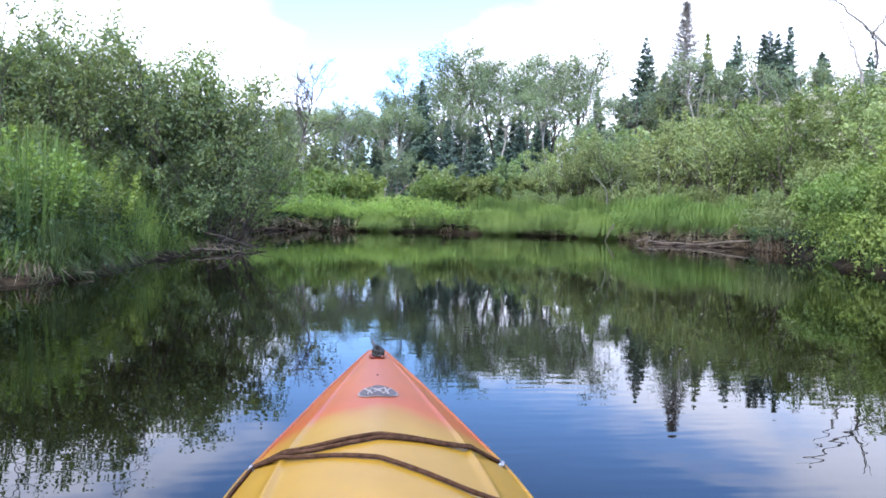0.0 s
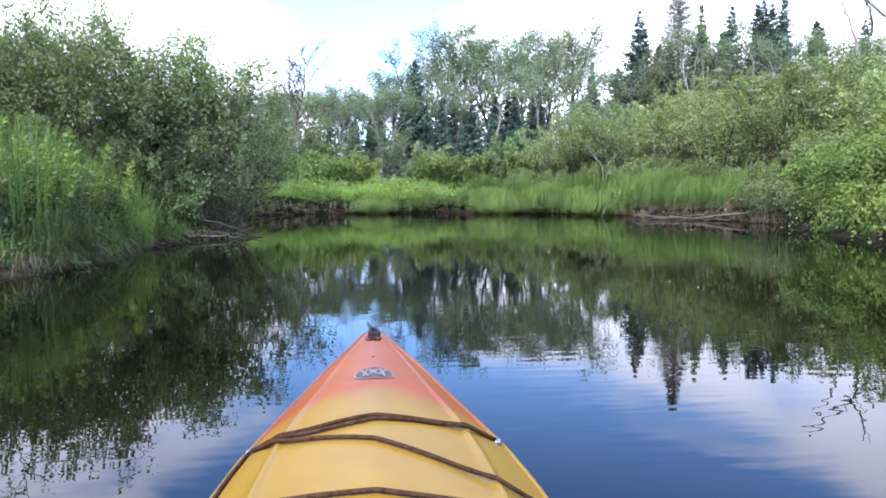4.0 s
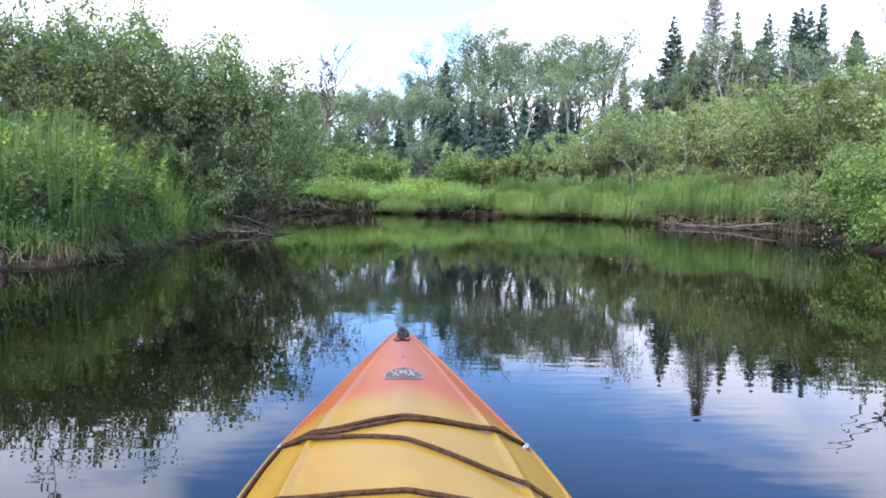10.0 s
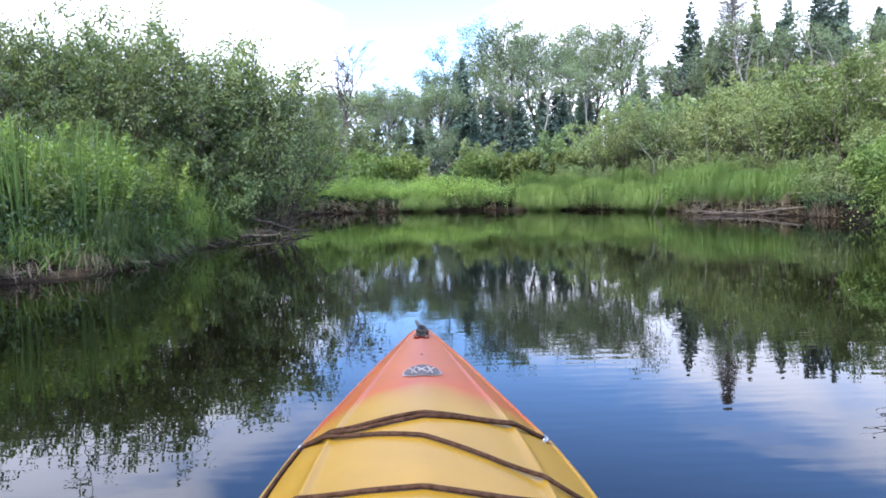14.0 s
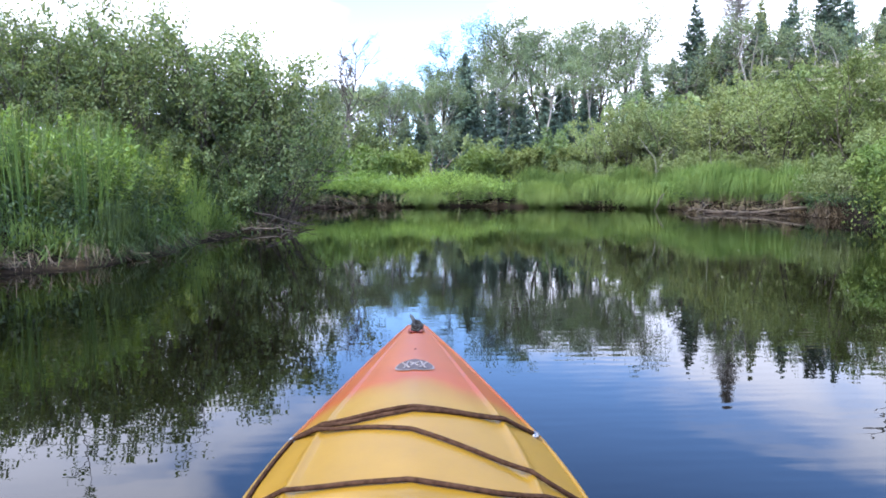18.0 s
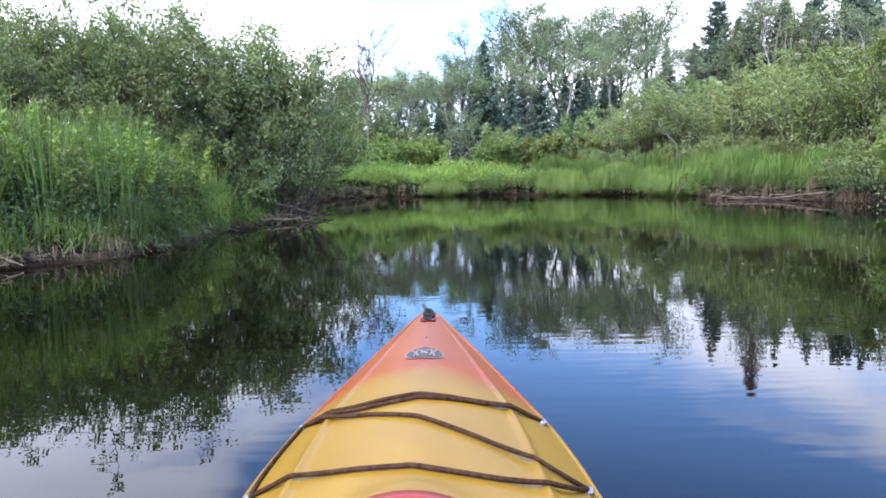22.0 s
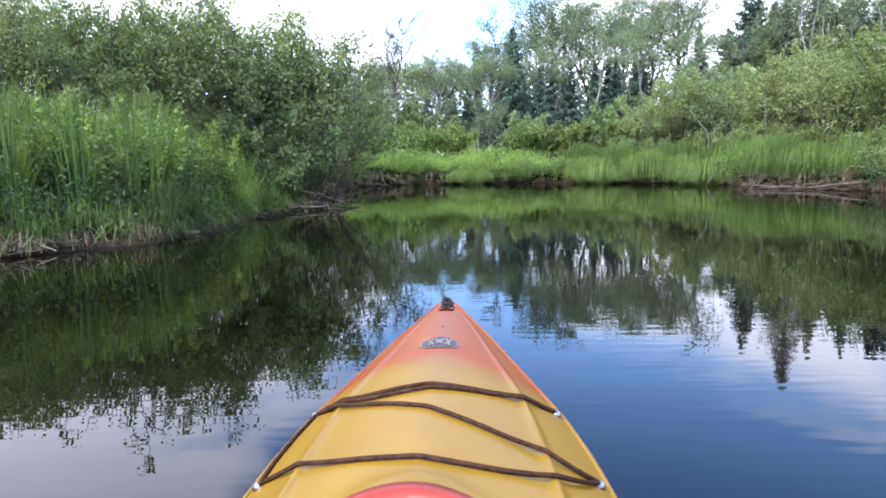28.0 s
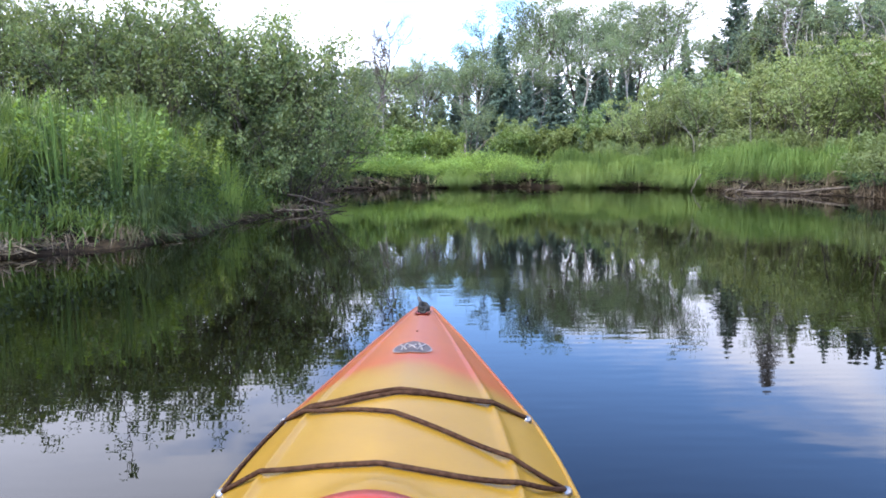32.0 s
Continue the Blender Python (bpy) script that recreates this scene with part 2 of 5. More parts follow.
def hull_material():
    """Moulded plastic that runs from red-orange at the bow to yellow."""
    m, n, l, p = node_material("sunset_plastic")
    tc = n.new("ShaderNodeTexCoord")
    sep = n.new("ShaderNodeSeparateXYZ")
    l.new(tc.outputs["Object"], sep.inputs[0])
    wob = noise_node(n, l, 2.6, 4, stretch=(1.6, 0.9, 1))
    s = n.new("ShaderNodeMath")
    s.operation = "MULTIPLY_ADD"
    l.new(wob, s.inputs[0])
    s.inputs[1].default_value = 0.36
    l.new(sep.outputs["Y"], s.inputs[2])
    mr = n.new("ShaderNodeMapRange")
    mr.inputs["From Min"].default_value, mr.inputs["From Max"].default_value = 1.45, 1.82
    l.new(s.outputs[0], mr.inputs["Value"])
    col = ramp_node(n, l, mr.outputs["Result"], [(0.0, (0.244, 0.141, 0.011)), (0.2, (0.252, 0.124, 0.010)), (0.42, (0.27, 0.058, 0.008)), (0.62, (0.26, 0.064, 0.011)), (1.0, (0.25, 0.068, 0.013))])
    fine = ramp_node(n, l, noise_node(n, l, 7.0, 6), [(0.3, (0.86, 0.84, 0.8)), (0.7, (1.06, 1.04, 1.0))])
    l.new(mix_node(n, l, 1.0, col, fine, "MULTIPLY"), p.inputs["Base Color"])
    p.inputs["Roughness"].default_value = 0.38
    p.inputs["Specular IOR Level"].default_value = 0.29
    bump_node(n, l, noise_node(n, l, 160.0, 3), 0.12, 0.001, p)
    return m


def plain_material(name, colour, rough, metal=0.0, vary=0.15, scale=20.0):
    m, n, l, p = node_material(name)
    f = noise_node(n, l, scale, 4)
    lo = tuple(c * (1 - vary) for c in colour)
    hi = tuple(min(1, c * (1 + vary)) for c in colour)
    l.new(ramp_node(n, l, f, [(0.3, lo), (0.7, hi)]), p.inputs["Base Color"])
    p.inputs["Roughness"].default_value, p.inputs["Metallic"].default_value = rough, metal
    return m


def cord_material():
    m, n, l, p = node_material("braided_cord")
    f = noise_node(n, l, 120.0, 3)
    l.new(ramp_node(n, l, f, [(0.35, (0.026, 0.013, 0.008)), (0.65, (0.070, 0.038, 0.024))]), p.inputs["Base Color"])
    p.inputs["Roughness"].default_value = 0.95
    p.inputs["Specular IOR Level"].default_value = 0.05
    bump_node(n, l, f, 0.5, 0.002, p)
    return m


SOIL, SHADE_PEAT, WATER, HULL = ground_material(), peat_material(), water_material(), hull_material()
CORD = cord_material()
CHROME = plain_material("worn_steel", (0.30, 0.30, 0.31), 0.35, 1.0)
RUBBER = plain_material("black_rubber", (0.005, 0.005, 0.005), 0.75)
GREYP = plain_material("grey_decal", (0.058, 0.046, 0.048), 0.75)
SILVER = plain_material("silver_decal", (0.21, 0.185, 0.18), 0.65)
REDRIM = plain_material("red_plastic", (0.26, 0.035, 0.018), 0.4)


# ---------- mesh helpers ----------
class Geo:
    """Collects triangles and quads as arrays."""

    def __init__(self):
        self.v, self.q, self.t, self.n = [], [], [], 0

    def add(self, verts, quads=None, tris=None):
        verts = np.asarray(verts, float).reshape(-1, 3)
        if quads is not None and len(quads):
            self.q.append(np.asarray(quads, int).reshape(-1, 4) + self.n)
        if tris is not None and len(tris):
            self.t.append(np.asarray(tris, int).reshape(-1, 3) + self.n)
        self.v.append(verts)
        self.n += len(verts)

    def mesh(self, name, material, smooth=False):
        me = bpy.data.meshes.new(name)
        v = np.concatenate(self.v) if self.v else np.zeros((0, 3))
        q = np.concatenate(self.q) if self.q else np.zeros((0, 4), int)
        t = np.concatenate(self.t) if self.t else np.zeros((0, 3), int)
        me.vertices.add(len(v))
        me.vertices.foreach_set("co", v.astype(np.float32).ravel())
        me.loops.add(4 * len(q) + 3 * len(t))
        me.loops.foreach_set("vertex_index", np.concatenate([q.ravel(), t.ravel()]).astype(np.int32))
        me.polygons.add(len(q) + len(t))
        starts = np.concatenate([np.arange(len(q)) * 4, 4 * len(q) + np.arange(len(t)) * 3])
        me.polygons.foreach_set("loop_start", starts.astype(np.int32))
        me.polygons.foreach_set("use_smooth", np.full(len(q) + len(t), smooth))
        me.update(calc_edges=True)
        me.validate()
        me.materials.append(material)
        return me


def part(name, mesh, parent, label=""):
    ob = new(name, mesh)
    ob.parent = parent
    return tagged(ob, label)


def thing(name, label, category, group="", kind="", mesh=None):
    return tagged(new(name, mesh), label, category, group, kind)


def tube(geo, pts, radii, sides=5, cap=False):
    pts = np.asarray(pts, float)
    radii = np.broadcast_to(np.asarray(radii, float), (len(pts),))
    d = np.gradient(pts, axis=0)
    d /= np.linalg.norm(d, axis=1)[:, None] + 1e-9
    ref = np.array([0.31, 0.95, 0.05]) if abs(d[0, 1]) < 0.8 else np.array([0.95, 0.1, 0.3])
    u = np.cross(d, ref)
    u /= np.linalg.norm(u, axis=1)[:, None] + 1e-9
    w = np.cross(d, u)
    a = np.arange(sides) * 2 * np.pi / sides
    ring = pts[:, None] + radii[:, None, None] * (np.cos(a)[None, :, None] * u[:, None] + np.sin(a)[None, :, None] * w[:, None])
    i, j = np.meshgrid(np.arange(len(pts) - 1), np.arange(sides), indexing="ij")
    k = (j + 1) % sides
    quads = np.stack([i * sides + j, i * sides + k, (i + 1) * sides + k, (i + 1) * sides + j], -1).reshape(-1, 4)
    verts, tris = ring.reshape(-1, 3), None
    if cap:
        nv = len(verts)
        verts = np.concatenate([verts, pts[:1], pts[-1:]])
        s = np.arange(sides)
        e = (len(pts) - 1) * sides
        tris = np.concatenate([np.stack([s * 0 + nv, (s + 1) % sides, s], -1), np.stack([s * 0 + nv + 1, e + s, e + (s + 1) % sides], -1)])
    geo.add(verts, quads, tris)


def unit(a):
    return a / (np.linalg.norm(a, axis=-1, keepdims=True) + 1e-9)


def leaf_cards(geo, rng, pos, way, length, width, fold=0.18, flat=1.0):
    """Each leaf is a folded, four-cornered blade with its own tilt."""
    n = len(pos)
    way = unit(way)
    side = unit(np.cross(way, unit(rng.normal(size=(n, 3)) * 0.8 + np.array([0, 0, flat]))))
    up = np.cross(side, way)
    L = (length * rng.uniform(0.65, 1.25, n))[:, None]
    W = (width * rng.uniform(0.7, 1.2, n))[:, None]
    mid = pos + way * L * 0.48
    v = np.stack([pos, mid + side * W / 2 + up * W * fold, pos + way * L - up * L * 0.08, mid - side * W / 2 + up * W * fold], 1)
    geo.add(v.reshape(-1, 3), np.arange(4 * n).reshape(-1, 4))


def blades(geo, rng, pos, height, width, lean=0.35, drift=(0, 0)):
    """Bent, tapering grass blades of five corners each."""
    n = len(pos)
    a = rng.uniform(0, 2 * np.pi, n)
    out = np.stack([np.cos(a), np.sin(a), 0 * a], 1)
    bend = out * (np.abs(rng.normal(size=n)) * lean)[:, None] + np.array([drift[0], drift[1], 0])
    b = rng.uniform(0, np.pi, n)
    side = np.stack([np.cos(b), np.sin(b), 0 * b], 1)
    h = (height * rng.uniform(0.55, 1.2, n))[:, None] if np.isscalar(height) else (height * rng.uniform(0.6, 1.2, n))[:, None]
    w = (width * rng.uniform(0.6, 1.3, n))[:, None]
    z = np.array([0, 0, 1.0])
    m = pos + z * h * 0.55 + bend * h * 0.28
    t = pos + z * h * (1 - 0.35 * np.linalg.norm(bend, axis=1)[:, None].clip(0, 1)) + bend * h * 0.95
    v = np.stack([pos - side * w * 0.5, pos + side * w * 0.5, m + side * w * 0.42, m - side * w * 0.42, t], 1)
    k = np.arange(n)[:, None] * 5
    geo.add(v.reshape(-1, 3), k + np.array([[0, 1, 2, 3]]), k + np.array([[3, 2, 4]]))


# ---------- the stream and its ground ----------
LEFT = [(-6.5, 3.2), (-4.9, 5.0), (-3.9, 6.1), (-3.3, 6.75), (-2.95, 7.3), (-2.85, 8.2), (-2.95, 9.2), (-2.8, 10.2), (-2.62, 11.2), (-2.6, 12.0), (-3.1, 12.8), (-4.6, 14.0), (-8.0, 15.5), (-14.0, 16.5), (-30.0, 14.0)]
RIGHT = [(-30.0, 18.5), (-14.0, 21.0), (-8.0, 20.2), (-5.0, 20.0), (-3.7, 20.2), (-2.9, 20.9), (-2.1, 21.2), (-1.2, 20.7), (-0.2, 20.9), (0.9, 20.6), (1.7, 20.6), (2.6, 19.7), (3.5, 19.2), (4.6, 18.9), (5.4, 18.3), (5.8, 17.2), (6.1, 16.0), (6.7, 14.7), (7.25, 13.5), (7.4, 12.3), (7.1, 11.0), (6.5, 9.3), (6.1, 7.6), (5.9, 5.0), (6.2, 1.0), (5.6, -5.0), (5.0, -12.0), (7.0, -30.0)]
BEHIND = [(-5.0, -30.0), (-6.0, -12.0), (-6.4, -4.0), (-7.0, 0.5)]
STREAM = np.array(LEFT + RIGHT + BEHIND)


def shore(p):
    """Metres from the waterline: above nought on land, below it in the stream."""
    p = np.asarray(p, float)
    a, b = STREAM, np.roll(STREAM, -1, axis=0)
    d2 = np.full(len(p), 1e9)
    inside = np.zeros(len(p), bool)
    for (x0, y0), (x1, y1) in zip(a, b):
        e = np.array([x1 - x0, y1 - y0])
        s = ((p - (x0, y0)) @ e / (e @ e)).clip(0, 1)
        q = p - (x0, y0) - s[:, None] * e
        d2 = np.minimum(d2, (q * q).sum(1))
        if y0 != y1:
            c = ((p[:, 1] < y0) != (p[:, 1] < y1)) & (p[:, 0] < x0 + (p[:, 1] - y0) / (y1 - y0) * e[0])
            inside ^= c
    d = np.where(inside, -1, 1) * np.sqrt(d2)
    rough = 0.13 * lumps(p, 2.3) + 0.07 * lumps(p[:, ::-1], 5.7) + 0.035 * lumps(p, 13.0)
    return d + rough * np.exp(-(d / 1.5) ** 2)


def smooth(a, b, x):
    t = ((x - a) / (b - a)).clip(0, 1)
    return t * t * (3 - 2 * t)


def lumps(p, s):
    x, y = p[:, 0] * s, p[:, 1] * s
    return (np.sin(x * 1.3 + 0.7 * np.sin(y * 1.1)) + np.sin(y * 1.7 + 1.3 + 0.8 * np.sin(x * 0.9)) + 0.6 * np.sin(x * 3.1 + y * 2.3)) / 2.6


def ground_height(p):
    p = np.asarray(p, float)
    d = shore(p)
    left = smooth(0.5, -1.0, p[:, 0]) * smooth(14.5, 12.5, p[:, 1])
    shelf = 0.05 * smooth(-0.05, 0.25, d) + 0.28 * smooth(0.25, 0.8, d) + 0.4 * smooth(0.7, 2.0, d)
    steep = 0.22 * smooth(-0.05, 0.14, d) + 0.28 * smooth(0.3, 3.0, d)
    h = left * shelf + (1 - left) * steep + 0.25 * smooth(3, 25, d)
    h = h + (0.05 * lumps(p, 1.7) + 0.03 * lumps(p, 5.3)) * smooth(0.05, 0.8, d)
    bed = -0.5 * smooth(0.0, -1.2, d) - 0.02
    return np.where(d > -0.05, h, bed) + 0.02 * (d > -0.05)


def make_ground():
    near_x = np.concatenate([np.arange(-16, -7, 0.5), np.arange(-7, 10, 0.16), np.arange(10, 16.01, 0.5)])
    near_y = np.concatenate([np.arange(-8, 3, 0.5), np.arange(3, 23, 0.16), np.arange(23, 26.01, 0.4)])
    grow_out = np.cumsum(0.3 * 1.28 ** np.arange(30))
    xs = np.concatenate([-16 - grow_out[::-1], near_x, 16 + grow_out])
    ys = np.concatenate([-8 - grow_out[::-1], near_y, 26 + grow_out])
    gx, gy = np.meshgrid(xs, ys, indexing="ij")
    p = np.stack([gx.ravel(), gy.ravel()], 1)
    z = ground_height(p)
    nx, ny = len(xs), len(ys)
    i, j = np.meshgrid(np.arange(nx - 1), np.arange(ny - 1), indexing="ij")
    q = np.stack([i * ny + j, (i + 1) * ny + j, (i + 1) * ny + j + 1, i * ny + j + 1], -1).reshape(-1, 4)
    g = Geo()
    g.add(np.column_stack([p, z]), q)
    thing("ground", "dark peaty soil of the river banks under grass", "ground", kind="structure", mesh=g.mesh("ground", SOIL, True))
    w = Geo()
    xs = np.linspace(-34, 14, 49)
    ys = np.linspace(-32, 24, 57)
    gx, gy = np.meshgrid(xs, ys, indexing="ij")
    i, j = np.meshgrid(np.arange(48), np.arange(56), indexing="ij")
    q = np.stack([i * 57 + j, (i + 1) * 57 + j, (i + 1) * 57 + j + 1, i * 57 + j + 1], -1).reshape(-1, 4)
    w.add(np.column_stack([gx.ravel(), gy.ravel(), 0 * gx.ravel()]), q)
    thing("water", "dark calm river water with faint ripples mirroring the banks", "water", kind="structure", mesh=w.mesh("water", WATER, True))


make_ground()


def make_cut_bank():
    """The undercut face of peat, its shade painted dark, with an overhanging sod lip along the far bank."""
    line = np.array(RIGHT[1:19])
    seg = np.hypot(*np.diff(line, axis=0).T)
    cum = np.concatenate([[0], np.cumsum(seg)])
    s = np.arange(0, cum[-1], 0.11)
    p = np.stack([np.interp(s, cum, line[:, 0]), np.interp(s, cum, line[:, 1])], 1)
    e = 0.2
    for _ in range(6):
        d = shore(p)
        n = unit(np.stack([shore(p + np.array([e, 0])) - shore(p - np.array([e, 0])), shore(p + np.array([0, e])) - shore(p - np.array([0, e]))], 1))
        p = p - n * (d - 0.0)[:, None] * 0.7
    for _ in range(4):
        p[1:-1] = (p[:-2] + 2 * p[1:-1] + p[2:]) / 4
    n = unit(np.stack([shore(p + np.array([e, 0])) - shore(p - np.array([e, 0])), shore(p + np.array([0, e])) - shore(p - np.array([0, e]))], 1))
    rng = np.random.default_rng(44)
    tall = (0.62 + 0.32 * lumps(p, 1.1) + 0.15 * lumps(p, 6.0)) * (1.0 - 0.35 * smooth(-2.0, 1.5, p[:, 0]) + 0.35 * smooth(4.8, 5.8, p[:, 0]) + 0.7 * smooth(-0.9, -2.2, p[:, 0]))
    rows = []
    for off, z in ((-0.05, -0.12), (0.03, 0.0), (0.10, 0.07), (0.13, 0.15), (0.10, 0.22), (0.03, 0.28), (-0.02, 0.32), (0.02, 0.37), (0.20, 0.38), (0.6, 0.22)):
        o = off + rng.normal(size=len(p)) * 0.018 + 0.03 * lumps(p + z * 3, 7.0)
        h = z * (tall if z > 0 else 1.0) + rng.normal(size=len(p)) * 0.012 * (z > 0.05)
        rows.append(np.column_stack([p + n * o[:, None], h]))
    v = np.stack(rows, 1)
    m = len(rows)
    i, j = np.meshgrid(np.arange(len(p) - 1), np.arange(m - 1), indexing="ij")
    q = np.stack([i * m + j, (i + 1) * m + j, (i + 1) * m + j + 1, i * m + j + 1], -1).reshape(-1, 4)
    g = Geo()
    g.add(v, q)
    thing("cut_bank", "undercut peat face of the far bank at the waterline, shade painted in", "river bank", kind="structure", mesh=g.mesh("cut_bank", SHADE_PEAT, True))


make_cut_bank()


def on_ground(x, y, sink=0.03):
    return float(ground_height(np.array([[x, y]]))[0]) - sink


# ---------- the kayak ----------
KX = -0.014
K_Y = [-1.15, -1.05, -0.8, -0.3, 0.3, 0.8, 0.99, 1.14, 1.29, 1.50, 1.81, 2.0, 2.08, 2.11]
K_W = [0.012, 0.10, 0.23, 0.30, 0.305, 0.292, 0.278, 0.264, 0.241, 0.190, 0.110, 0.052, 0.026, 0.010]
K_R = [0.30, 0.30, 0.31, 0.33, 0.365, 0.398, 0.395, 0.392, 0.385, 0.374, 0.362, 0.355, 0.352, 0.35]
K_E = [0.29, 0.28, 0.27, 0.25, 0.25, 0.257, 0.268, 0.275, 0.283, 0.295, 0.317, 0.333, 0.342, 0.345]
K_K = [0.25, 0.05, -0.06, -0.09, -0.09, -0.09, -0.085, -0.08, -0.07, -0.05, 0.02, 0.15, 0.27, 0.335]


def profile(table, y):
    """A smooth curve through the hull's stations."""
    fine = np.linspace(K_Y[0], K_Y[-1], 400)
    v = np.interp(fine, K_Y, table)
    k = np.ones(9) / 9
    v2 = np.convolve(np.pad(v, 4, mode="edge"), k, "valid")
    return np.interp(y, fine, v2)


def deck_height(x, y, ridge=1.0, spread=0.03):
    w, r, e = profile(K_W, y), profile(K_R, y), profile(K_E, y)
    u = np.abs(x - KX) / np.maximum(w, 1e-4)
    drop = 0.27 * u + 0.73 * u ** 2.3 - 0.07 * ridge * np.exp(-((u - 0.63) / spread) ** 2)
    return r - (r - e) * drop


def make_kayak():
    ky = thing("kayak", "orange to yellow moulded plastic kayak with bungee deck cords", "kayak")
    ys = np.concatenate([np.linspace(-1.15, 1.8, 110), np.linspace(1.82, 2.11, 26)])
    us = np.concatenate([np.linspace(0, 0.56, 9), [0.59, 0.61, 0.63, 0.65, 0.67, 0.70], np.linspace(0.75, 1.0, 9)])
    us = np.concatenate([-us[:0:-1], us])
    deck = Geo()
    Y, U = np.meshgrid(ys, us, indexing="ij")
    X = KX + U * profile(K_W, Y)
    Z = deck_height(X, Y)
    hump = np.exp(-((np.hypot((X - KX) / 0.235, (Y - 0.15) / 0.645) - 1.0) / 0.05) ** 2)
    Z = Z + 0.012 * hump
    inside = np.hypot((X - KX) / 0.235, (Y - 0.15) / 0.59) < 0.99
    bow_well = np.exp(-(((X - KX) / 0.017) ** 4 + ((Y - 1.985) / 0.045) ** 4))
    Z = Z - 0.020 * bow_well
    m = len(us)
    i, j = np.meshgrid(np.arange(len(ys) - 1), np.arange(m - 1), indexing="ij")
    q = np.stack([i * m + j, (i + 1) * m + j, (i + 1) * m + j + 1, i * m + j + 1], -1).reshape(-1, 4)
    keep = ~inside.ravel()[q].all(1)
    deck.add(np.stack([X, Y, Z], -1), q[keep][:, ::-1])
    part("deck", deck.mesh("deck", HULL, True), ky)
    hull = Geo()
    f = np.array([1.0, 0.998, 0.99, 0.98, 0.96, 0.93, 0.86, 0.7, 0.5, 0.28, 0.0])
    dz = np.array([0.0, 0.04, 0.08, 0.14, 0.22, 0.32, 0.5, 0.74, 0.9, 0.98, 1.0])
    ff = np.concatenate([-f[:-1], f[::-1]])
    dd = np.concatenate([dz[:-1], dz[::-1]])
    W, E, K = profile(K_W, ys)[:, None], profile(K_E, ys)[:, None], profile(K_K, ys)[:, None]
    belly = 1.0 + 0.10 * np.sin(np.pi * np.clip(np.abs(dd) / 0.62, 0, 1)) * smooth(1.75, 1.30, ys)[:, None]
    X = KX + W * ff * belly
    Z = E - 0.002 + (K - E) * dd
    m = len(ff)
    i, j = np.meshgrid(np.arange(len(ys) - 1), np.arange(m - 1), indexing="ij")
    q = np.stack([i * m + j, (i + 1) * m + j, (i + 1) * m + j + 1, i * m + j + 1], -1).reshape(-1, 4)
    hull.add(np.stack([X, np.repeat(ys[:, None], m, 1), Z], -1), q)
    part("hull", hull.mesh("hull", HULL, True), ky)
    # seam lip along both edges
    for sgn in (-1, 1):
        g = Geo()
        yy = np.linspace(-1.12, 2.09, 90)
        tube(g, np.stack([KX + sgn * (profile(K_W, yy) + 0.001), yy, profile(K_E, yy)], 1), 0.0045, 6)
        part("seam", g.mesh("seam", HULL, True), ky)
    # cockpit: coaming, lip, inner well, seat
    a = np.linspace(0, 2 * np.pi, 97)
    ring = np.stack([KX + 0.232 * np.sin(a), 0.15 + 0.585 * np.cos(a)], 1)
    base = profile(K_R, ring[:, 1]) - 0.055 * ((ring[:, 0] - KX) / 0.232) ** 2
    g = Geo()
    offs = [(1.0, 0.0), (1.005, 0.018), (1.02, 0.026), (1.02, 0.032), (0.985, 0.034), (0.965, 0.026), (0.955, 0.0), (0.95, -0.05)]
    rows = [np.stack([KX + (ring[:, 0] - KX) * s, 0.15 + (ring[:, 1] - 0.15) * s, base + h], 1) for s, h in offs]
    v = np.stack(rows, 1)
    m = len(offs)
    i, j = np.meshgrid(np.arange(96), np.arange(m - 1), indexing="ij")
    q = np.stack([i * m + j, (i + 1) * m + j, (i + 1) * m + j + 1, i * m + j + 1], -1).reshape(-1, 4)
    g.add(v, q)
    part("coaming", g.mesh("coaming", REDRIM, True), ky, "red plastic cockpit rim")
    g = Geo()
    lv = [(0.95, -0.05, None), (0.99, None, 0.16), (0.9, None, 0.04), (0.6, None, 0.025), (0.02, None, 0.02)]
    rows = [np.stack([KX + (ring[:, 0] - KX) * s, 0.15 + (ring[:, 1] - 0.15) * s, base + h if h is not None else base * 0 + z], 1) for s, h, z in lv]
    v = np.stack(rows, 1)
    m = len(lv)
    i, j = np.meshgrid(np.arange(96), np.arange(m - 1), indexing="ij")
    q = np.stack([i * m + j, (i + 1) * m + j, (i + 1) * m + j + 1, i * m + j + 1], -1).reshape(-1, 4)
    g.add(v, q)
    part("cockpit_well", g.mesh("cockpit_well", REDRIM, True), ky)
    # bow handle: eye, cord loop and grip in the small well
    tog = part("bow_handle", None, ky)
    g = Geo()
    t = np.linspace(0, 5.7 * np.pi, 90)
    wave = 0.35 * np.sin(t * 0.35)
    tube(g, np.stack([KX + 0.003 + (0.0125 + 0.002 * np.sin(2.3 * t)) * np.cos(t), 1.985 + 0.014 * np.sin(t), 0.357 + 0.0009 * t + 0.006 * np.sin(t + wave)], 1), 0.0046, 7, True)
    part("cord_loop", g.mesh("cord_loop", RUBBER, True), tog, "black coiled bow cord")
    g = Geo()
    tube(g, [(KX - 0.002, 2.0, 0.368), (KX - 0.006, 2.012, 0.374), (KX - 0.012, 2.03, 0.382), (KX - 0.015, 2.04, 0.386)], [0.004, 0.006, 0.005, 0.003], 8, True)
    part("grip", g.mesh("grip", plain_material("clear_grey_plastic", (0.03, 0.034, 0.034), 0.35), True), tog, "grey plastic grip")
    g = Geo()
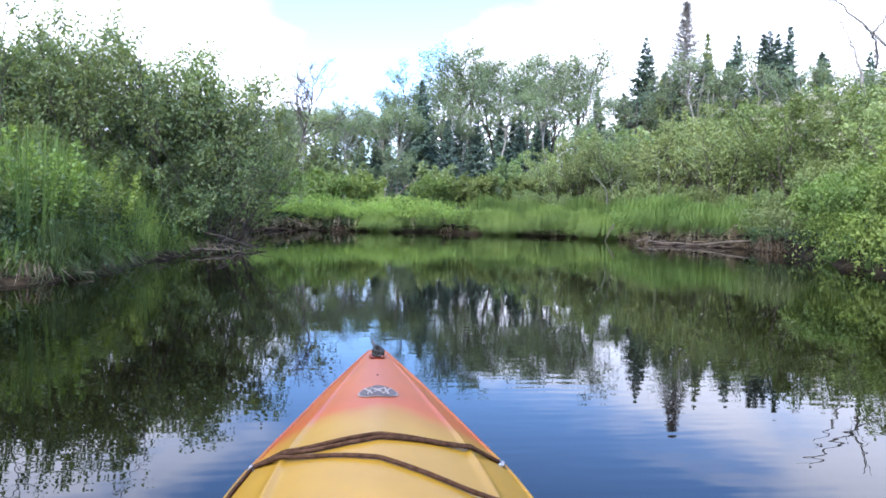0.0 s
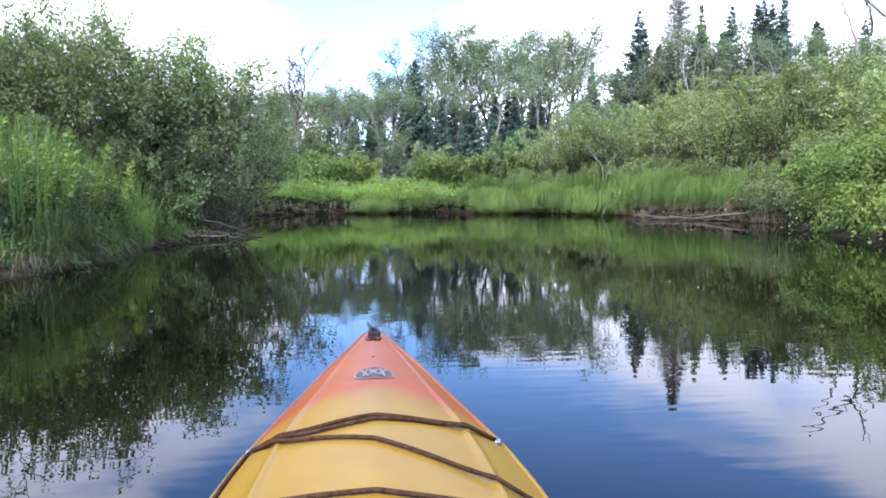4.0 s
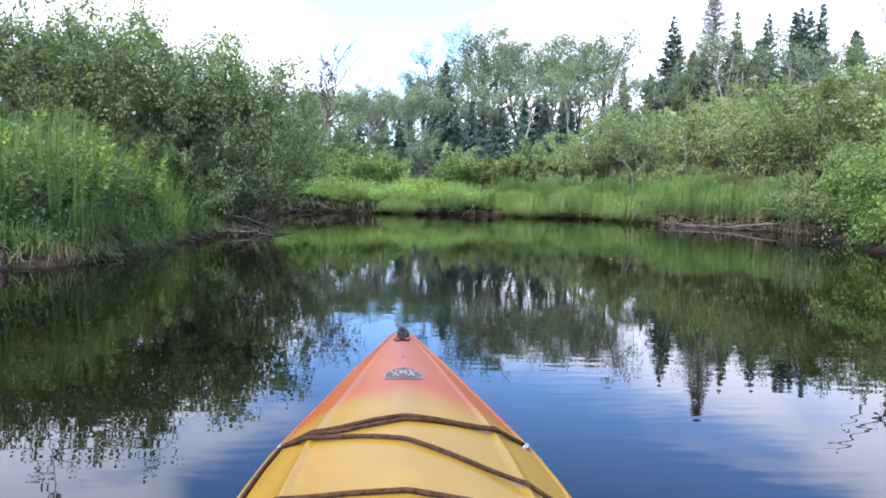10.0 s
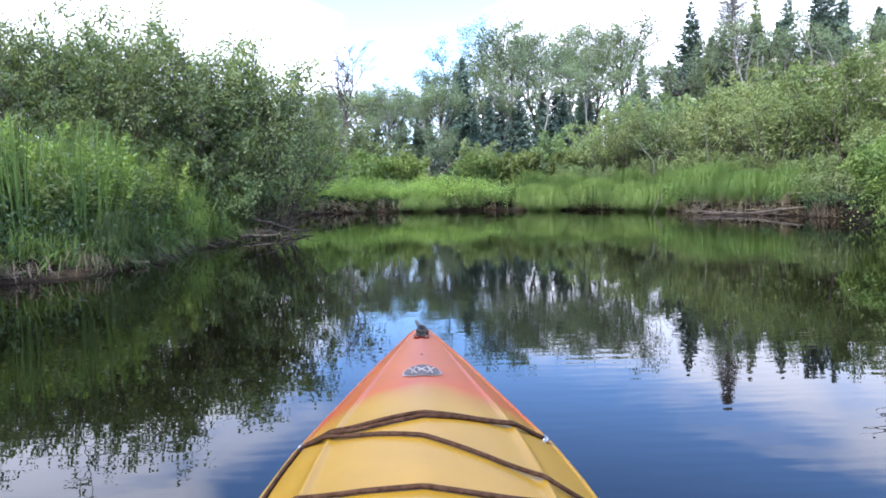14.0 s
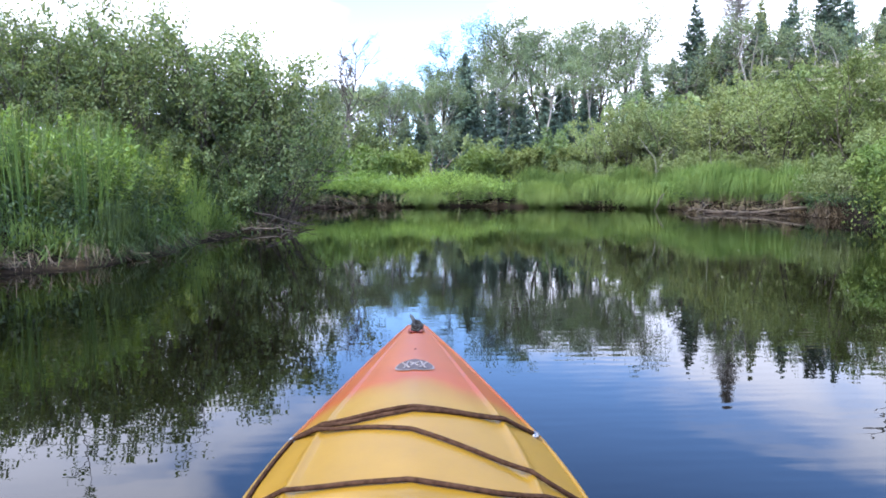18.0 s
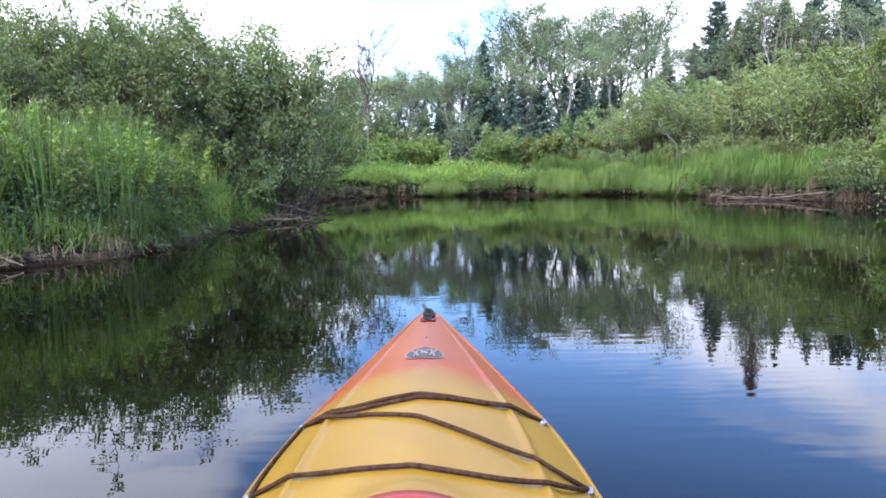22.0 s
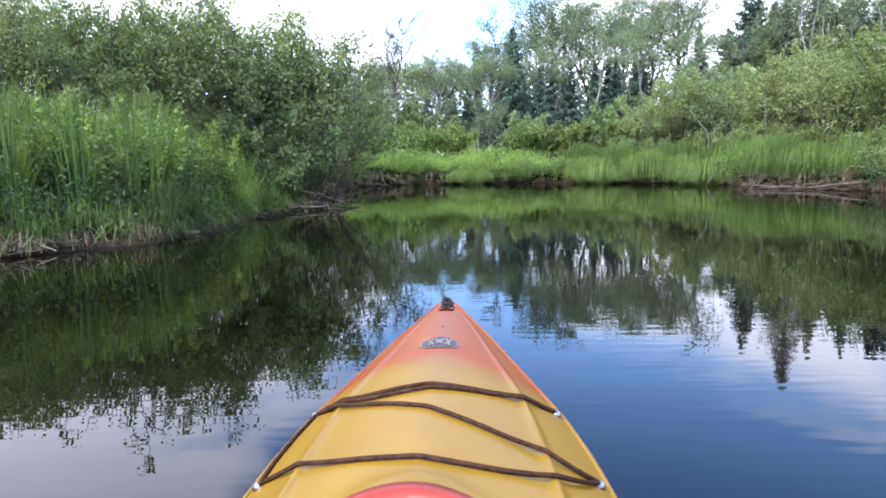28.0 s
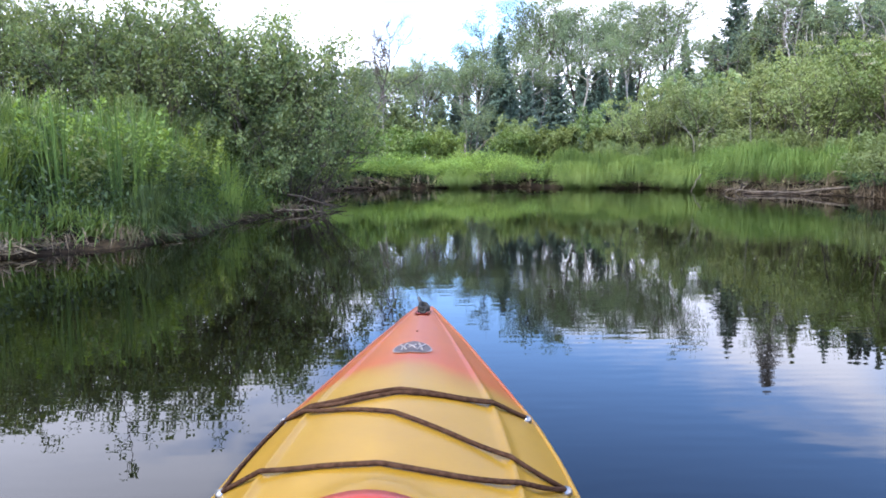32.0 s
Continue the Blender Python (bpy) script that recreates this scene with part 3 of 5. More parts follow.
    tube(g, [(KX + 0.006, 1.97, 0.362), (KX + 0.012, 1.962, 0.366), (KX + 0.010, 1.95, 0.362), (KX + 0.002, 1.945, 0.357)], 0.004, 6, True)
    part("cord_end", g.mesh("cord_end", RUBBER, True), tog)
    g = Geo()
    a = np.linspace(0, 2 * np.pi, 28, endpoint=False)
    rim = np.stack([KX + 0.021 * np.cos(a), 1.985 + 0.05 * np.sin(a)], 1)
    v = np.column_stack([np.concatenate([rim, rim * 0 + [KX, 1.985] + (rim - [KX, 1.985]) * 0.8]), np.concatenate([deck_height(rim[:, 0], rim[:, 1]) + 0.0012, deck_height(rim[:, 0], rim[:, 1]) - 0.006])])
    v = np.concatenate([v, [[KX, 1.985, 0.338]]])
    k = np.arange(28)
    g.add(v, np.stack([k, (k + 1) % 28, 28 + (k + 1) % 28, 28 + k], 1), np.stack([28 + k, 28 + (k + 1) % 28, k * 0 + 56], 1))
    part("handle_recess", g.mesh("handle_recess", REDRIM, True), ky, "dark red oval recess round the bow handle")
    # oval emblem: silver rim, grey field, silver arcs
    emb = part("emblem", None, ky, "grey and silver oval emblem decal")

    def patch(name, poly, lift, mat):
        g = Geo()
        p = np.array(poly, float)
        c = p.mean(0)
        v = np.concatenate([p, [c]])
        z = deck_height(v[:, 0], v[:, 1]) + lift
        k = np.arange(len(p))
        g.add(np.column_stack([v, z]), tris=np.stack([k, (k + 1) % len(p), k * 0 + len(p)], 1))
        part(name, g.mesh(name, mat, True), emb)

    def oval(cx, cy, rx, ry, n=28, a0=0.0, a1=2 * np.pi):
        a = np.linspace(a0, a1, n, endpoint=False)
        return [(cx + rx * np.cos(t), cy + ry * np.sin(t) * (1 if np.sin(t) > 0 else 0.62)) for t in a]

    cy = 1.515
    patch("rim", oval(KX, cy, 0.043, 0.066), 0.0022, SILVER)
    patch("field", oval(KX, cy + 0.001, 0.0395, 0.059), 0.0034, GREYP)
    for s in (-1, 1):
        for x0, bow in ((0.026, 0.006), (0.011, -0.006)):
            g = Geo()
            t = np.linspace(-1, 1, 14)
            x = KX + s * (x0 - bow * (1 - t * t) + 0.002 * t)
            y = cy + 0.009 + 0.032 * t * (1 - 6 * x0 * (t > 0))
            tube(g, np.stack([x, y, deck_height(x, y) + 0.0036], 1), 0.0022, 4)
            part("arc", g.mesh("arc", SILVER, True), emb)
        g = Geo()
        t = np.linspace(-1, 1, 8)
        x, y = KX + s * 0.009 * t, cy + 0.010 + 0.017 * t
        tube(g, np.stack([x, y, deck_height(x, y) + 0.0037], 1), 0.0022, 4)
        part("bar", g.mesh("bar", SILVER, True), emb)
    g = Geo()
    z = float(deck_height(np.array(KX), np.array(1.70)))
    tube(g, [(KX, 1.70, z - 0.001), (KX, 1.70, z + 0.0012), (KX, 1.70, z + 0.0018)], [0.0026, 0.0026, 0.001], 8, True)
    part("rivet", g.mesh("rivet", RUBBER, True), ky, "small dark rivet")
    # deck cords and their fittings
    edge = lambda s, y: (KX + s * float(profile(K_W, y)) * 0.925, y)

    def cord(pts, r=0.0037):
        p = np.array(pts, float)
        s = np.concatenate([[0], np.cumsum(np.hypot(*np.diff(p, axis=0).T))])
        f = np.linspace(0, s[-1], 60)
        x, y = np.interp(f, s, p[:, 0]), np.interp(f, s, p[:, 1])
        for _ in range(12):
            x[1:-1], y[1:-1] = (x[:-2] + 2 * x[1:-1] + x[2:]) / 4, (y[:-2] + 2 * y[1:-1] + y[2:]) / 4
        g = Geo()
        z = deck_height(x, y, 0.55, 0.07)
        for _ in range(20):
            z[1:-1] = (z[:-2] + 2 * z[1:-1] + z[2:]) / 4
        z = np.maximum(z, deck_height(x, y)) + 0.001
        for _ in range(80):
            z[1:-1] = np.maximum(z[1:-1], (z[:-2] + 2 * z[1:-1] + z[2:]) / 4)
        tube(g, np.stack([x, y, z + r * 0.9], 1), r, 8, True)
        part("bungee_cord", g.mesh("bungee_cord", CORD, True), ky, "dark brown braided cord")

    RF, LF, RR, LR = edge(1, 1.285), edge(-1, 1.285), edge(1, 1.02), edge(-1, 1.02)
    cord([RF, (0.14, 1.220), (0.07, 1.187), (-0.01, 1.180), (-0.10, 1.185), (-0.16, 1.205), LF])
    cord([RF, (0.14, 1.212), (0.06, 1.177), (-0.03, 1.155), (-0.10, 1.158), (-0.16, 1.188), LF])
    cord([LF, (-0.17, 1.178), (-0.12, 1.137), (-0.06, 1.092), (-0.01, 1.057), (0.05, 1.022), (0.09, 1.004), (0.15, 0.988), (0.21, 0.995), RR])
    cord([LR, (-0.20, 0.957), (-0.13, 0.914), (-0.06, 0.880), (0.0, 0.865), (0.07, 0.867), (0.14, 0.895), (0.20, 0.943), RR])
    cord([LF, (edge(-1, 1.2)[0] - 0.006, 1.2), (edge(-1, 1.1)[0] - 0.006, 1.1), LR])
    for x, y in (RF, LF, RR, LR):
        g = Geo()
        z = float(deck_height(np.array(x), np.array(y)))
        tube(g, [(x, y, z - 0.004), (x, y, z + 0.003), (x, y, z + 0.007), (x, y, z + 0.009)], [0.010, 0.010, 0.007, 0.003], 10, True)
        part("cord_fitting", g.mesh("cord_fitting", CHROME, True), ky, "steel deck fitting")
    ky.matrix_basis = pose(KX, 1.4, 0, 0, 0, 0.6) @ pose(-KX, -1.4, 0)
    return ky


make_kayak()


# ---------- plants ----------
TOPS = {}


def wander(rng, start, way, length, n, bend, lift):
    """A crooked limb: n+1 points from start."""
    pts, p, d = [np.array(start, float)], np.array(start, float), unit(np.array(way, float))
    for _ in range(n):
        d = unit(d + rng.normal(size=3) * bend + np.array([0, 0, lift]))
        p = p + d * length / n
        pts.append(p.copy())
    return np.array(pts), d


def along(pts, f):
    k = f * (len(pts) - 1)
    i = min(int(k), len(pts) - 2)
    return pts[i] + (pts[i + 1] - pts[i]) * (k - i), unit(pts[i + 1] - pts[i])


def twig_leaves(rng, pts, count, reach):
    f = (1.0 - 0.9 * rng.uniform(0.0, 1.0, count) ** 1.7) * (len(pts) - 1)
    i = np.minimum(f.astype(int), len(pts) - 2)
    p = pts[i] + (pts[i + 1] - pts[i]) * (f - i)[:, None]
    way = unit(rng.normal(size=(count, 3)) + np.array([0, 0, 0.25]))
    return p + way * (reach * rng.uniform(0.0, 1.0, count) ** 0.7)[:, None], way


def bush(seed, name, label, height, stems, leaf_mat, leaf, per_twig, splay=0.55, limbs=7, twigs=5, bark=None, flowers=0, low=0.25, reach=0.10, group="", category="shrub", wide=0.55, thin=1.0, flat=1.0):
    """Many stems from one base, limbs, twigs and single leaves."""
    rng = np.random.default_rng(seed)
    bark = bark or BARK
    root = thing(name, label, category, group)
    P, D, blossoms = [], [], []
    for s in range(stems):
        a = 2 * np.pi * (s + rng.uniform(-0.3, 0.3)) / stems
        tilt = splay * rng.uniform(0.3, 1.15)
        h = height * rng.uniform(0.72, 1.0) * 0.92
        g = Geo()
        pts, _ = wander(rng, (0.12 * np.cos(a), 0.12 * np.sin(a), 0), (np.cos(a) * tilt, np.sin(a) * tilt, 1), h, 9, 0.09, 0.05)
        r0 = 0.0075 * height * thin
        tube(g, pts, np.linspace(r0, r0 * 0.2, len(pts)), 5)
        for k in range(limbs):
            f = low + (0.97 - low) * (k + rng.uniform(0, 1)) / limbs
            p, d = along(pts, f)
            b = rng.uniform(0, 2 * np.pi)
            out = np.array([np.cos(b), np.sin(b), 0.45])
            ln = height * wide * (1.0 - 0.62 * f) * rng.uniform(0.6, 1.1)
            lp, _ = wander(rng, p, d * 0.4 + out, ln, 5, 0.16, 0.06)
            tube(g, lp, np.linspace(r0 * 0.42, r0 * 0.1, len(lp)), 3)
            for m in range(twigs):
                q, e = along(lp, 0.3 + 0.7 * (m + rng.uniform(0, 1)) / twigs)
                tp, _ = wander(rng, q, e * 0.6 + rng.normal(size=3) * 0.6 + np.array([0, 0, 0.2]), ln * rng.uniform(0.3, 0.55), 2, 0.15, 0.05)
                if leaf < 0.12:
                    tube(g, tp, np.linspace(r0 * 0.12, r0 * 0.05, len(tp)), 3)
                c = max(3, int(per_twig * rng.uniform(0.5, 1.4)))
                a1, a2 = twig_leaves(rng, tp, c, reach)
                P.append(a1)
                D.append(a2)
                if flowers and rng.uniform() < flowers and f > 0.35:
                    blossoms.append(tp[-1] + np.array([0, 0, 0.09]))
        part("stem", g.mesh("stem", bark, True), root)
    P, D = np.concatenate(P), np.concatenate(D)
    P[:, 2] = np.abs(P[:, 2])
    TOPS[root.name] = float(np.percentile(P[:, 2], 99.6))
    g = Geo()
    leaf_cards(g, rng, P, D + np.array([0, 0, -0.15]), leaf, leaf * 0.62, flat=flat)
    part("crown", g.mesh("crown", leaf_mat), root)
    if blossoms:
        g = Geo()
        for c in blossoms:
            q = c + rng.normal(size=(34, 3)) * np.array([0.045, 0.045, 0.014])
            leaf_cards(g, rng, q, rng.normal(size=(34, 3)) * np.array([1, 1, 0.5]), 0.034, 0.03)
        part("blossom", g.mesh("blossom", PETAL), root, "flat clusters of cream flowers")
    return root


def broadleaf(seed, label, height, leaf_mat=None, bark=None, leaf=0.09, limbs=15, per_twig=19, clear=0.46, crown=0.34, twigs=6, bare=False, name="deciduous_tree", trunks=1, girth=1.0):
    rng = np.random.default_rng(seed)
    root = thing(name, label, "tree")
    P, D = [], []
    fine = 1.9 if bare else 1.0
    for k0 in range(trunks):
        g = Geo()
        a = rng.uniform(0, 2 * np.pi)
        pts, _ = wander(rng, (0.25 * k0, 0.1 * k0, 0), (0.22 * np.cos(a), 0.22 * np.sin(a), 1), height * (0.97 if k0 == 0 else 0.8), 12, 0.10, 0.09)
        r0 = 0.0105 * height * girth
        tube(g, pts, np.linspace(r0, r0 * 0.16, len(pts)), 7)
        for k in range(limbs):
            f = clear + (0.98 - clear) * (k + rng.uniform(0, 1)) / limbs
            p, d = along(pts, f)
            b = rng.uniform(0, 2 * np.pi)
            ln = height * crown * (1.15 - 0.75 * (f - clear) / (1 - clear)) * rng.uniform(0.6, 1.1)
            lp, _ = wander(rng, p, d * 0.35 + np.array([np.cos(b), np.sin(b), 0.3]), ln, 6, 0.17, 0.07)
            tube(g, lp, np.linspace(r0 * 0.42, r0 * 0.08, len(lp)), 5)
            for m in range(5):
                q, e = along(lp, 0.25 + 0.75 * (m + rng.uniform(0, 1)) / 5)
                sp, _ = wander(rng, q, e * 0.6 + rng.normal(size=3) * 0.55 + np.array([0, 0, 0.25]), ln * rng.uniform(0.35, 0.6), 4, 0.16, 0.06)
                tube(g, sp, np.linspace(r0 * 0.16 * fine, r0 * 0.05 * fine, len(sp)), 3)
                for _ in range(twigs):
                    q2, e2 = along(sp, rng.uniform(0.2, 1.0))
                    tp, _ = wander(rng, q2, e2 * 0.5 + rng.normal(size=3) * 0.6, ln * rng.uniform(0.16, 0.3), 2, 0.15, 0.02)
                    if leaf < 0.11:
                        tube(g, tp, np.linspace(r0 * 0.06 * fine, r0 * 0.03 * fine, len(tp)), 3)
                    if not bare:
                        a1, a2 = twig_leaves(rng, tp, max(3, int(per_twig * rng.uniform(0.2, 1.6))), 0.26)
                        P.append(a1)
                        D.append(a2)
        part("trunk", g.mesh("trunk", bark or BARK, True), root)
    if not bare:
        g = Geo()
        leaf_cards(g, rng, np.concatenate(P), np.concatenate(D), leaf, leaf * 0.6, flat=0.5)
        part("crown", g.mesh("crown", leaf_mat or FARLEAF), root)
    return root


def feather_tree(seed, label, height=8.0, radius=1.9, fork=0.38, leaders=14, bark=None, leaf=0.10, per_tuft=10, lean=0.5, tufts=9, depth=0.27):
    """A thin crooked trunk, steep leaders and an open domed crown of small leaf tufts."""
    rng = np.random.default_rng(seed)
    root = thing("deciduous_tree", label, "tree")
    g, P, D = Geo(), [], []
    a = rng.uniform(0, 2 * np.pi)
    trunk, _ = wander(rng, (0, 0, 0), (0.16 * np.cos(a), 0.16 * np.sin(a), 1), height * 0.86, 14, 0.12, 0.10)
    trunk[:, :2] *= lean
    r0 = 0.0115 * height
    tube(g, trunk, np.linspace(r0, r0 * 0.25, len(trunk)), 7)
    top = trunk[-1].copy()
    for k in range(leaders):
        f = fork + (0.9 - fork) * (k + rng.uniform(0, 0.8)) / leaders
        p, d = along(trunk, f)
        b = k * 2.4 + rng.uniform(-0.5, 0.5)
        u = rng.uniform(0.25, 1.0) ** 0.6
        end = np.array([top[0] + radius * u * np.cos(b), top[1] + radius * u * np.sin(b), height * (1.0 - depth * rng.uniform(0.0, 1.0) ** 1.3 - 0.13 * u * u)])
        end[2] = max(end[2], p[2] + 0.5)
        s = np.linspace(0, 1, 8)[:, None]
        ctrl = p + (end - p) * np.array([0.62, 0.62, 0.5])
        lp = (1 - s) ** 2 * p + 2 * s * (1 - s) * ctrl + s * s * end + rng.normal(size=(8, 3)) * 0.05 * s
        ln = float(np.linalg.norm(end - p))
        tube(g, lp, np.linspace(r0 * 0.42, r0 * 0.12, 8), 5)
        for m in range(tufts):
            q, e = along(lp, 0.66 + 0.34 * (m + rng.uniform(0, 1)) / tufts)
            c = rng.uniform(0, 2 * np.pi)
            sl = rng.uniform(0.35, 0.8) * radius * 0.62
            tp, _ = wander(rng, q, e * 0.5 + np.array([np.cos(c), np.sin(c), 0.15]), sl, 4, 0.2, 0.03)
            tube(g, tp[::2], np.linspace(r0 * 0.15, r0 * 0.06, 3), 3)
            for _ in range(4):
                w, e2 = along(tp, rng.uniform(0.35, 1.0))
                tw, _ = wander(rng, w, e2 * 0.5 + rng.normal(size=3) * 0.7, 0.3, 2, 0.15, 0.0)
                a1, a2 = twig_leaves(rng, tw, max(3, int(per_tuft * rng.uniform(0.3, 1.8))), 0.17)
                P.append(a1)
                D.append(a2)
    part("trunk", g.mesh("trunk", bark or BARK, True), root)
    P, D = np.concatenate(P), np.concatenate(D)
    TOPS[root.name] = float(np.percentile(P[:, 2], 99.0))
    g = Geo()
    leaf_cards(g, rng, P, D * np.array([1, 1, 0.6]), leaf, leaf * 0.62, flat=1.2)
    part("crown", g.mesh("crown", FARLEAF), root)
    return root


def spruce(seed, label, height, width=0.36, whorls=30, per=8, dead=False, leafmat=None):
    """A straight trunk, whorls of drooping branches and flat needle sprays to both sides of each."""
    rng = np.random.default_rng(seed)
    root = thing("spruce_tree", label, "tree")
    g = Geo()
    pts, _ = wander(rng, (0, 0, 0), (0, 0, 1), height, 8, 0.012, 0.05)
    tube(g, pts, np.linspace(0.013 * height, 0.006, len(pts)), 7)
    P, D, L = [], [], []
    b = Geo()
    uneven = rng.uniform(0.8, 1.12, 16)
    for w in range(whorls):
        for k in range(per):
            f = 0.06 + 0.935 * ((w + rng.uniform(0, 0.75)) / whorls) ** 0.82
            a = (k + rng.uniform(-0.4, 0.4)) * 2 * np.pi / per + w
            p, _ = along(pts, min(0.995, f))
            ln = height * width * (1 - f) ** 1.05 * rng.uniform(0.62, 1.1) * uneven[int(f * 15.9)] + 0.03
            lp, _ = wander(rng, p, (np.cos(a), np.sin(a), 0.35 - 0.75 * (1 - f)), ln, 4, 0.05, 0.06)
            if dead:
                tube(b, lp, np.linspace(0.034, 0.014, len(lp)), 3)
            else:
                tube(b, lp[::2], np.linspace(0.012, 0.004, 3), 3)
            if dead:
                for _ in range(9):
                    q, e = along(lp, rng.uniform(0.15, 1))
                    tp, _ = wander(rng, q, e + rng.normal(size=3) * 0.7, 0.25 + ln * 0.25, 3, 0.2, 0)
                    tube(b, tp, 0.014, 3)
                continue
            c = max(5, int(9 + 20 * ln / 2.0))
            t = np.sort(rng.uniform(0.08, 1.0, c)) * (len(lp) - 1)
            i = np.minimum(t.astype(int), len(lp) - 2)
            q = lp[i] + (lp[i + 1] - lp[i]) * (t - i)[:, None]
            e = unit(lp[-1] - lp[0])
            side = np.array([-e[1], e[0], 0]) * np.where(np.arange(c) % 2, 1, -1)[:, None]
            P.append(q)
            L.append(np.minimum(0.06 + 0.30 * ln * (1.12 - t / (len(lp) - 1)), 0.45) * rng.uniform(0.7, 1.2, c))
            D.append(unit(e * 0.75 + side * 0.75 + rng.normal(size=(c, 3)) * 0.22 + np.array([0, 0, -0.32])))
            c = c // 3
            P.append(q[:c] + np.array([0, 0, 0.03]))
            L.append(np.minimum(0.10 + 0.3 * ln, 0.42) * rng.uniform(0.7, 1.2, c))
            D.append(unit(e * 0.6 + rng.normal(size=(c, 3)) * 0.4 + np.array([0, 0, -0.75])))
    part("trunk", g.mesh("trunk", DEAD if dead else BARK, True), root)
    tagged(part("branchwork", b.mesh("branchwork", DEAD if dead else BARK, True), root), kind="stuff")
    TOPS[root.name] = height
    if not dead:
        g = Geo()
        size = np.concatenate(L)
        leaf_cards(g, rng, np.concatenate(P), np.concatenate(D), size, 0.05 + 0.28 * size, fold=-0.25, flat=0.8)
        part("crown", g.mesh("crown", leafmat or NEEDLE), root)
    return root


def snag(label, lines, r, y, fine=2, seed=1):
    """A dead tree of crooked bare limbs, each given by its bends across and up."""
    rng = np.random.default_rng(seed)
    x0, z0 = lines[0][0]
    base = np.array([x0, y, on_ground(x0, y)])
    root = thing("dead_tree", label, "tree")
    root.matrix_basis = pose(*base)
    for k, line in enumerate(lines):
        p = np.array([(x, y + 0.25 * i * (-1) ** k, z) for i, (x, z) in enumerate(line)], float)
        if k == 0:
            p[0, 2] = base[2] - 0.05
        f = np.linspace(0, len(p) - 1, 5 * len(p))
        q = np.stack([np.interp(f, np.arange(len(p)), p[:, m]) for m in range(3)], 1)
        for _ in range(3):
            q[1:-1] = (q[:-2] + 2 * q[1:-1] + q[2:]) / 4
        q[1:] += rng.normal(size=(len(q) - 1, 3)) * r * 0.35
        g = Geo()
        rr = r if k == 0 else r * 0.62
        q -= base
        tube(g, q, np.linspace(rr, rr * 0.3, len(q)), 6, True)
        for _ in range(fine):
            a, d = along(q, rng.uniform(0.45, 1.0))
            t, _ = wander(rng, a, d + rng.normal(size=3) * 0.7, rng.uniform(0.25, 0.6), 4, 0.2, 0.03)
            tube(g, t, np.linspace(rr * 0.3, rr * 0.12, len(t)), 4)
        part("trunk" if k == 0 else "limb", g.mesh("limb", DEAD, True), root)
    return root


def forb(seed, label, height=0.7, stems=17, leaf=0.062, mat=None):
    """A leafy marsh plant with upright stems."""
    rng = np.random.default_rng(seed)
    root = thing("leafy_plant", label, "plant", "marsh plants on the bank")
    g, P, D = Geo(), [], []
    for s in range(stems):
        a = rng.uniform(0, 2 * np.pi)
        pts, _ = wander(rng, (rng.normal() * 0.08, rng.normal() * 0.08, 0), (0.5 * np.cos(a), 0.5 * np.sin(a), 1), height * rng.uniform(0.55, 1.1), 6, 0.08, 0.05)
        tube(g, pts, np.linspace(0.005, 0.002, len(pts)), 4)
        for k, f in enumerate(1.0 - 0.85 * np.linspace(0, 1, 18) ** 1.5):
            p, d = along(pts, f)
            for side in (0, 2.1, 4.2):
                b = k * 1.9 + side
                P.append(p + rng.normal(size=3) * 0.025)
                D.append(np.array([np.cos(b), np.sin(b), 0.15 + 0.6 * f ** 4]))
    part("stalk", g.mesh("stalk", BRIGHT, True), root)
    g = Geo()
    leaf_cards(g, rng, np.array(P), np.array(D), leaf, leaf * 0.5)
    part("foliage", g.mesh("foliage", mat or LIME), root)
    return root


def place_to(model, spots):
    """Set a model and its copies by x, y, height of the top over the water, and turn."""
    sizes = [(z - on_ground(x, y)) / TOPS[model.name] for x, y, z, turn in spots]
    place(model, [(x, y, s if k == 0 else s / sizes[0], turn) for k, ((x, y, z, turn), s) in enumerate(zip(spots, sizes))])


def place(model, spots, first=True):
    """Set a model at its first spot and copies at the rest: x, y, scale, turn and tall."""
    for k, (x, y, s, turn, *tall) in enumerate(spots):
        t = tall[0] if tall else 1.0
        m = pose(x, y, on_ground(x, y), 0, 0, turn) @ Matrix.Diagonal((s, s, s * t, 1))
        if k == 0:
            model.matrix_basis = m
        else:
            copy_thing(model, m)


# left bank: alder thicket
al = "multi-stemmed alder shrub with dull green leaves on the bank"
ab = dict(stems=10, leaf_mat=ALDER, leaf=0.064, per_twig=13, reach=0.09, limbs=9, twigs=5, wide=0.42, thin=0.75, group="alders on the bank")
place_to(bush(11, "alder_bush", al, 3.0, splay=0.46, low=0.42, **ab),
         [(-3.5, 11.7, 3.4, 0), (-3.0, 12.35, 3.05, 285), (-5.0, 11.5, 3.46, 130), (-6.7, 11.4, 3.42, 70), (-8.4, 11.6, 3.6, 200), (-10.4, 11.2, 3.82, 250), (-7.4, 9.9, 3.35, 300)])
place_to(bush(12, "alder_bush", al, 2.9, splay=0.52, low=0.38, **ab),
         [(-4.3, 11.3, 3.46, 0), (-5.8, 11.2, 3.2, 100), (-7.5, 11.2, 3.7, 250), (-9.3, 10.6, 3.9, 310), (-6.9, 12.7, 3.4, 150), (-8.3, 9.3, 3.55, 190)])
